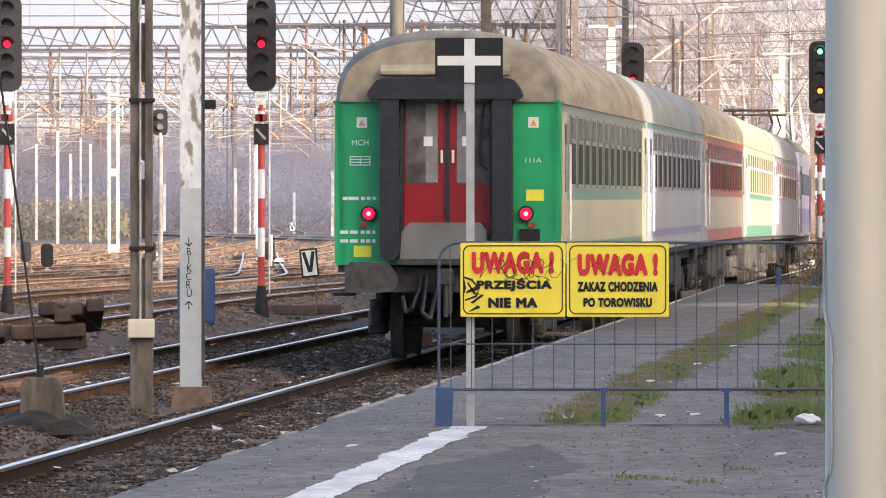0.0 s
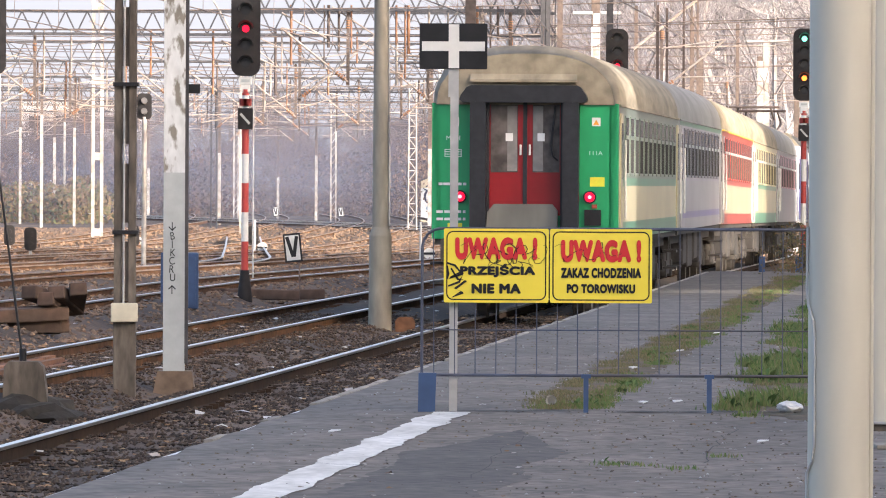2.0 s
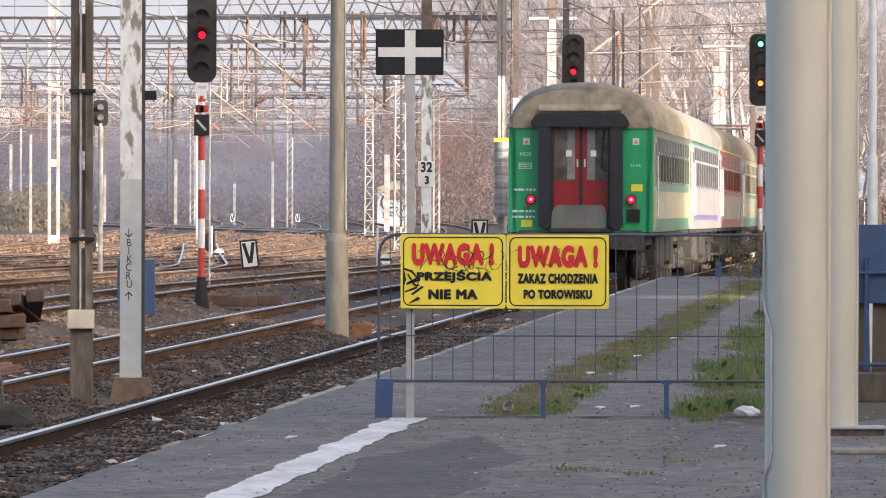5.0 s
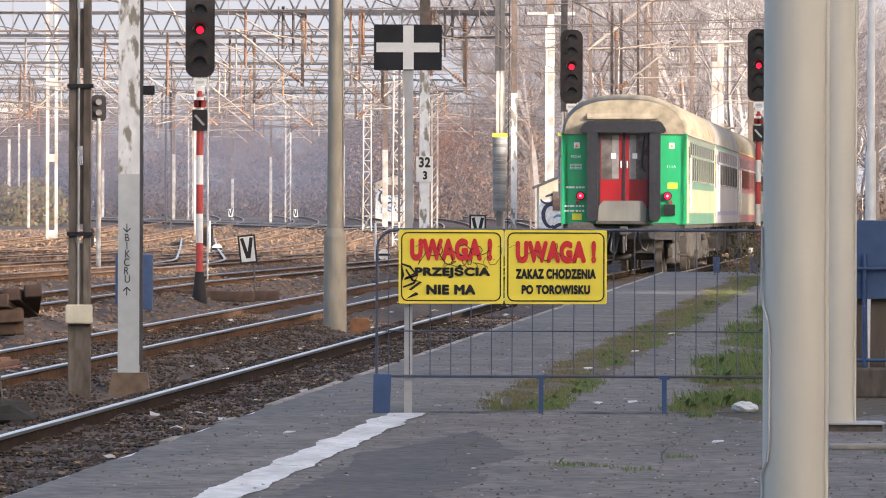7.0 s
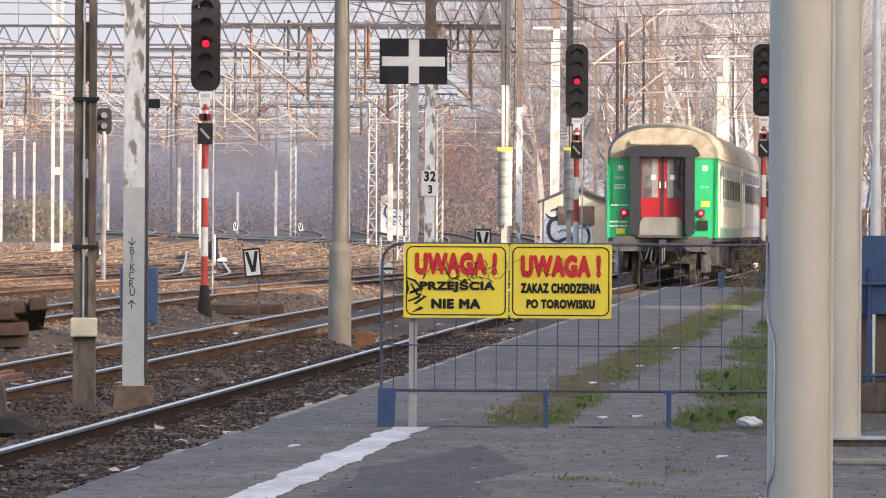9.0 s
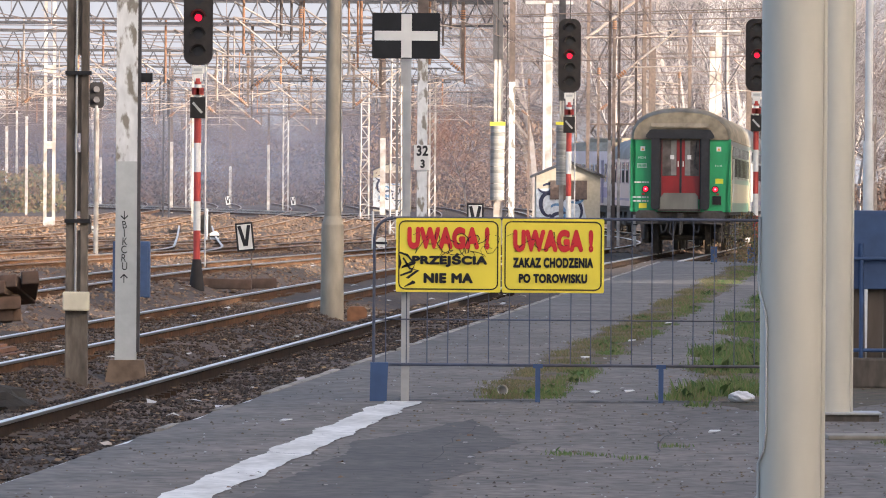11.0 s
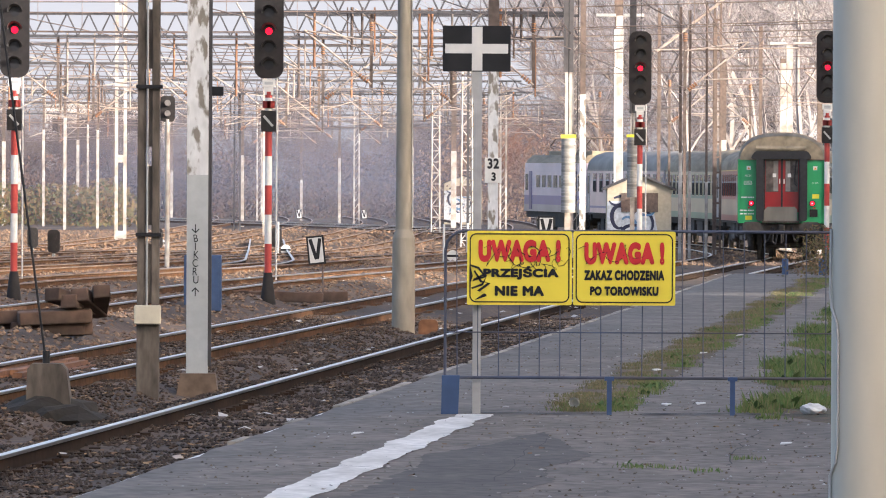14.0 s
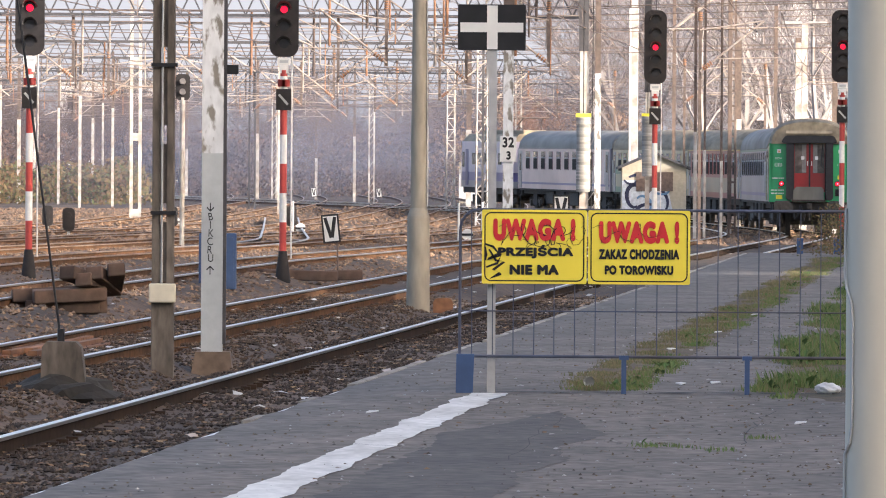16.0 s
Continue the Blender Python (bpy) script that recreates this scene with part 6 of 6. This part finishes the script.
def make_lamp_mast(x, y, h):
    m = thing("yard_lamp", pose(x, y, foot_z(y)), "tall yard lamp mast with two flat lamp heads", "lamp post", "yard lamps")
    bm = bmesh.new()
    box(bm, -0.13, 0.13, -0.13, 0.13, 0, h)
    part("shaft", bm, PALE_MAST, m)
    for s in (-1, 1):
        bm = bmesh.new()
        box(bm, min(s * 0.15, s * 0.95), max(s * 0.15, s * 0.95), -0.14, 0.14, h - 0.05, h + 0.08, bevel=0.02)
        part("lamp_head", bm, GALV, m, "flat grey lamp head")


make_lamp_mast(6.75, 305, 9.8)
make_lamp_mast(14.75, 332, 9.2)


def make_apartments(x, y, w, h):
    a = thing("apartment_building", pose(x, y, -1), "pale concrete apartment building far behind the trees", "building")
    WALL = mat("pale_render", (0.55, 0.54, 0.54), 0.9, var=0.08, grain=0.5, stain=0.1)
    bm = bmesh.new()
    box(bm, 0, w, 0, 12, 0, h)
    part("wall", bm, WALL, a)
    bm = bmesh.new()
    box(bm, -0.3, w + 0.3, -0.3, 12.3, h, h + 0.6)
    part("roof", bm, GREY_STEEL, a)
    bm = bmesh.new()
    box(bm, -0.7, 0.7, -0.05, 0.05, -0.8, 0.8)
    me = mesh_of("window", bm, GLASS)
    n = int(w / 3)
    for k in range(int(h / 3)):
        for i in range(n):
            put("window", me, a, pose(w * (i + 0.5) / n, -0.02, 1.6 + 3 * k))


make_apartments(33, 900, 13, 24)
make_apartments(-52, 980, 16, 13)

st = thing("rusty_stump", pose(-0.32, 116.2, foot_z(116)), "short rusty stump beside the concrete pole", "stump")
bm = bmesh.new()
prism(bm, rounded(0.3, 0.42, 0.08, cz=0.2), -0.14, 0.14)
part("block", bm, mat("orange_rust", (0.26, 0.12, 0.06)), st)


# ---- trees, brush, smoke and haze ----
BARK = mat("grey_brown_bark", (0.19, 0.16, 0.14), 0.9, var=0.3, grain=5)
BIRCH = mat("birch_bark", (0.34, 0.318, 0.31), 0.8, var=0.25, grain=6, stain=3, second=(0.28, 0.24, 0.22))
TWIG = mat("brown_twigs", (0.19, 0.165, 0.168), 0.9, var=0.25)
PALE_TWIG = mat("pale_twigs", (0.265, 0.245, 0.25), 0.9, var=0.2)
RED_TWIG = mat("russet_twigs", (0.24, 0.12, 0.075), 0.9, var=0.3)


def limb(vs, fs, p, q, r0, r1):
    d = (q - p).normalized()
    a = d.orthogonal().normalized()
    b = d.cross(a)
    k = len(vs)
    for c, r in ((p, r0), (q, r1)):
        for i in range(3):
            t = 2.0944 * i
            vs.append(c + a * (r * math.cos(t)) + b * (r * math.sin(t)))
    for i in range(3):
        fs.append((k + i, k + (i + 1) % 3, k + 3 + (i + 1) % 3, k + 3 + i))


def grow(seed, height, spread, upright, depth=5):
    """The limbs of a bare tree: thick ones and twigs as two lists."""
    r = random.Random(seed)
    wood, twigs = ([], []), ([], [])
    def branch(p, d, length, rad, level):
        n = 4 if level == 0 else 3
        for i in range(n):
            q = p + d * (length / n)
            tgt = wood if level < 2 else twigs
            r1 = rad * (1 - 0.55 / n) if level == 0 else rad * 0.8
            limb(*tgt, p, q, rad, r1)
            p, rad = q, r1
            d = (d + Vector((r.gauss(0, 0.12), r.gauss(0, 0.12), 0.06 * upright))).normalized()
            if level < depth and (level > 0 or i > 0):
                for _ in range(2 if level < 3 else (2 if r.random() < .6 else 1)):
                    side = Vector((r.gauss(0, 1), r.gauss(0, 1), r.gauss(0.15, 0.4))).normalized()
                    nd = (d * upright + side * spread).normalized()
                    branch(p, nd, length * r.uniform(0.42, 0.7), max(0.012, rad * 0.55), level + 1)
    branch(Vector((0, 0, -0.2)), Vector((0, 0, 1)), height * 0.62, height * 0.013, 0)
    return wood, twigs


def tree_meshes(seed, height, spread, upright, bark, twig, depth=4):
    out = []
    for (vs, fs), m, nm in zip(grow(seed, height, spread, upright, depth), (bark, twig), ("trunk", "crown")):
        me = bpy.data.meshes.new(nm)
        me.from_pydata([v[:] for v in vs], [], fs)
        me.materials.append(m)
        out.append(me)
    return out


KINDS = [tree_meshes(1, 13, 0.8, 1.0, BIRCH, PALE_TWIG), tree_meshes(2, 12, 1.0, 0.8, BARK, TWIG), tree_meshes(3, 14, 0.7, 1.1, BIRCH, TWIG), tree_meshes(4, 11, 1.1, 0.7, BARK, PALE_TWIG), tree_meshes(5, 12, 0.9, 0.9, BARK, RED_TWIG)]


def plant(k, x, y, s, name="bare_tree", label="bare autumn tree with fine branching twigs"):
    t = thing(name, pose(x, y, foot_z(y) - 0.1, 0, 0, rnd.uniform(0, 360)), label, "tree", "bare trees")
    for nm, me in zip(("trunk", "crown"), KINDS[k]):
        o = put(nm, me, t)
        o.matrix_basis = Matrix.Diagonal((s, s, s, 1))


rnd = random.Random(21)
for i in range(32):
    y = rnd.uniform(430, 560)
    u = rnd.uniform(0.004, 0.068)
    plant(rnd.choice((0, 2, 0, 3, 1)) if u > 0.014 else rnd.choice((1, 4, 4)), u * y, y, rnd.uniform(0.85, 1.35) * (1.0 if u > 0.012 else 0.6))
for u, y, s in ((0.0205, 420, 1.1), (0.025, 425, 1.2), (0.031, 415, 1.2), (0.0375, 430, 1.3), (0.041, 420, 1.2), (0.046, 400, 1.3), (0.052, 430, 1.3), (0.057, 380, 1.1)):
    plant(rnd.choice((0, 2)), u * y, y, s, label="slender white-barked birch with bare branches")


def far_wood(name, x0, x1, y0, y1, n, low, high, kinds, label):
    """A far belt of bare trees, joined."""
    base = [[(np.array([v.co[:] for v in me.vertices]), np.array([p.vertices[:] for p in me.polygons])) for me in KINDS[k]] for k in kinds]
    r = random.Random(len(name) + n)
    V, Fc, off, mi = [], [], 0, []
    for i in range(n):
        b = base[r.randrange(len(base))]
        a, s = r.uniform(0, 6.28), r.uniform(low, high)
        x, y = r.uniform(x0, x1), r.uniform(y0, y1)
        rot = np.array([[math.cos(a), -math.sin(a), 0], [math.sin(a), math.cos(a), 0], [0, 0, 1]]) * s
        for j, (v, f) in enumerate(b):
            V.append(v @ rot.T + [x, y, -1.1])
            Fc.append(f + off)
            off += len(v)
            mi += [j] * len(f)
    me = bpy.data.meshes.new(name)
    V, Fc = np.concatenate(V), np.concatenate(Fc)
    me.from_pydata(V.tolist(), [], Fc.tolist())
    me.materials.append(mat("dark_far_bark", (0.085, 0.07, 0.068), 0.95, var=0.2)), me.materials.append(mat("dark_far_twigs", (0.12, 0.092, 0.088), 0.95, var=0.2))
    me.polygons.foreach_set("material_index", mi)
    tagged(new(name, me), label, "trees", kind="stuff")


far_wood("far_wood", -56, 14, 612, 720, 150, 0.55, 0.95, (1, 3, 4), "distant belt of bare trees behind the yard")
far_wood("side_wood", 30, 62, 285, 560, 60, 0.9, 1.3, (1, 3, 4), "dense belt of bare trees along the line")
far_wood("far_wood_edge", 6, 52, 570, 700, 14, 0.9, 1.4, (0, 1, 3), "distant belt of tall bare trees")

LEAF = isle("autumn_brush_leaves", [(0.075, 0.075, 0.028), (0.14, 0.09, 0.035), (0.11, 0.06, 0.028), (0.055, 0.07, 0.022), (0.17, 0.115, 0.05)])
DULL_LEAF = isle("dull_brush_leaves", [(0.055, 0.038, 0.03), (0.09, 0.052, 0.038), (0.035, 0.029, 0.025), (0.11, 0.062, 0.045)])


def brush(name, x0, x1, y0, y1, n, high, m, label, size=0.22, base=-0.5):
    vs, fs = [], []
    r = random.Random(n)
    clumps = [(r.uniform(x0, x1), r.uniform(y0, y1), r.uniform(0.5, 1.0) * high) for _ in range(max(6, n // 160))]
    for i in range(n):
        cx, cy, h = clumps[i % len(clumps)]
        a, t = r.uniform(0, 6.28), r.random() ** 0.7
        rad = h * 0.75 * math.sqrt(max(0.05, 1 - t * t)) * r.uniform(0.3, 1.1)
        p = Vector((cx + rad * math.cos(a), cy + rad * math.sin(a), base + line_z(cy) + h * t))
        e = Vector((r.gauss(0, 1), r.gauss(0, 1), r.gauss(0, 1))).normalized() * size * r.uniform(0.5, 1.2)
        f = e.orthogonal().normalized() * size * 0.5
        k = len(vs)
        vs += [(p - e)[:], (p + f)[:], (p + e)[:], (p - f)[:]]
        fs.append((k, k + 1, k + 2, k + 3))
    me = bpy.data.meshes.new(name)
    me.from_pydata(vs, [], fs)
    me.materials.append(m)
    tagged(new(name, me), label, "bushes", kind="stuff")


brush("autumn_brush", -36, -21, 470, 500, 9000, 3.2, LEAF, "orange and green autumn bushes at the edge of the yard")
brush("low_hedge", -60, 12, 600, 630, 30000, 5.5, DULL_LEAF, "low dull brown brush before the far trees")
brush("russet_brush", 0, 12, 520, 570, 14000, 7.5, isle("russet_leaves", [(0.14, 0.09, 0.06), (0.18, 0.115, 0.08), (0.10, 0.07, 0.055), (0.21, 0.145, 0.105)]), "russet autumn thicket beyond the line", 0.16)
brush("brown_brush", 12, 50, 520, 570, 9000, 3.0, DULL_LEAF, "brown autumn brush beyond the curve", 0.2)
brush("track_weeds", 9.6, 11.5, 160, 205, 2500, 1.1, LEAF, "yellowed weeds beside the line", 0.06)


brush("platform_end_bush", 6.75, 7.25, 141, 144, 1500, 1.0, LEAF, "dry autumn bush at the platform end", 0.035, DECK)


def make_smoke_and_haze():
    """Thin blue smoke and distance haze over the far tracks, painted on slowly drifting veils."""
    m = bpy.data.materials.new("blue_smoke_and_haze")
    m.use_nodes = True
    n, l = m.node_tree.nodes, m.node_tree.links
    n.remove(n["Principled BSDF"])
    dif, tra, mix = n.new("ShaderNodeBsdfDiffuse"), n.new("ShaderNodeBsdfTransparent"), n.new("ShaderNodeMixShader")
    trl, add = n.new("ShaderNodeBsdfTranslucent"), n.new("ShaderNodeMixShader")
    # One bluish colour paints both the smoke and the haze of distance.
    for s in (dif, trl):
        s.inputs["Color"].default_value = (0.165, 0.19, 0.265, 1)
    l.new(dif.outputs[0], add.inputs[1]), l.new(trl.outputs[0], add.inputs[2])
    tc, ns = n.new("ShaderNodeTexCoord"), n.new("ShaderNodeTexNoise")
    ns.inputs["Scale"].default_value, ns.inputs["Detail"].default_value = 0.07, 3
    l.new(tc.outputs["Object"], ns.inputs["Vector"])
    sep = n.new("ShaderNodeSeparateXYZ")
    l.new(tc.outputs["Object"], sep.inputs[0])
    def ramp(src, a, b, c, d):
        r = n.new("ShaderNodeMapRange")
        r.interpolation_type = "SMOOTHSTEP"
        for i, v in enumerate((a, b, c, d)):
            r.inputs[i + 1].default_value = v
        l.new(src, r.inputs[0])
        return r.outputs[0]
    def times(a, b):
        k = n.new("ShaderNodeMath")
        k.operation = "MULTIPLY"
        l.new(a, k.inputs[0]), l.new(b, k.inputs[1])
        return k.outputs[0]
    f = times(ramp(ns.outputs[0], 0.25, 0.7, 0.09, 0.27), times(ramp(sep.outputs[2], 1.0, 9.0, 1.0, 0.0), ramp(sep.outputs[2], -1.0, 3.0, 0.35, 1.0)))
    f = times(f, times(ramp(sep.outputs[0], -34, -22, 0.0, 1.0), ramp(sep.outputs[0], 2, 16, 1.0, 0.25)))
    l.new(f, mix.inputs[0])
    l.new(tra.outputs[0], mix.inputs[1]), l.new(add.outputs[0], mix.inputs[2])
    l.new(mix.outputs[0], n["Material Output"].inputs["Surface"])
    top = thing("smoke", pose(0, 0, 0), "thin blue smoke and painted haze drifting low over the far tracks", "smoke")
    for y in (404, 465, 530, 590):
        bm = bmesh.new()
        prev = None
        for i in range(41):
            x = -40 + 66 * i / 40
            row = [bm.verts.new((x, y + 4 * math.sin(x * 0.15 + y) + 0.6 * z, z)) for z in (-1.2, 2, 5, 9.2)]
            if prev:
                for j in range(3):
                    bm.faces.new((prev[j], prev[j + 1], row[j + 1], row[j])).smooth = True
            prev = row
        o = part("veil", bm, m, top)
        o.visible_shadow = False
    return top


SMOKE_HAZE = make_smoke_and_haze()


# ---- what moves ----
def train_at(t):
    """How far along the line the last coach's end stands at t seconds."""
    return ((((1.418e-3 * t - 4.894e-2) * t + 0.51076) * t + 9.3007) * t + 94.88)


def on_line(s, length):
    """The pose of a vehicle whose rear end is at s: both bogies on the line."""
    a, b = s + 3, s + length - 3
    k = (line_x(b) - line_x(a)) / (b - a)
    turn = -math.degrees(math.atan(k))
    tilt = math.degrees(math.atan((line_z(b) - line_z(a)) / (b - a)))
    m = pose(line_x(a), a, line_z(a)) @ pose(0, 0, 0, 0, 0, turn) @ pose(0, 0, 0, tilt)
    return m @ pose(0, -3, 0)


def motions():
    times = [0.5 * i for i in range(33)]
    for i, ob in enumerate(TRAIN):
        walk(ob, [(t, on_line(train_at(t) + 24.6 * i - 0.2, 24.5 if i < 5 else 15.5)) for t in times])

    walk(SMOKE_HAZE, [(0, pose(-2.0, 0, 0)), (8, pose(-0.2, 0, 0.1)), (16, pose(1.8, 0, 0))])

    # the lamps of the exit signal: glowing lenses slide out or in, in place of switching, while the train passes
    for lens, off, z, turns in LENSES:
        open_, shut = pose(0, -0.098, z - 0.015), pose(0, -0.06, z - 0.015)
        a, b = (open_, shut) if turns > 0 else (shut, open_)
        walk(lens, [(0, a), (5.4, a), (5.6, b), (16, b)])


motions()
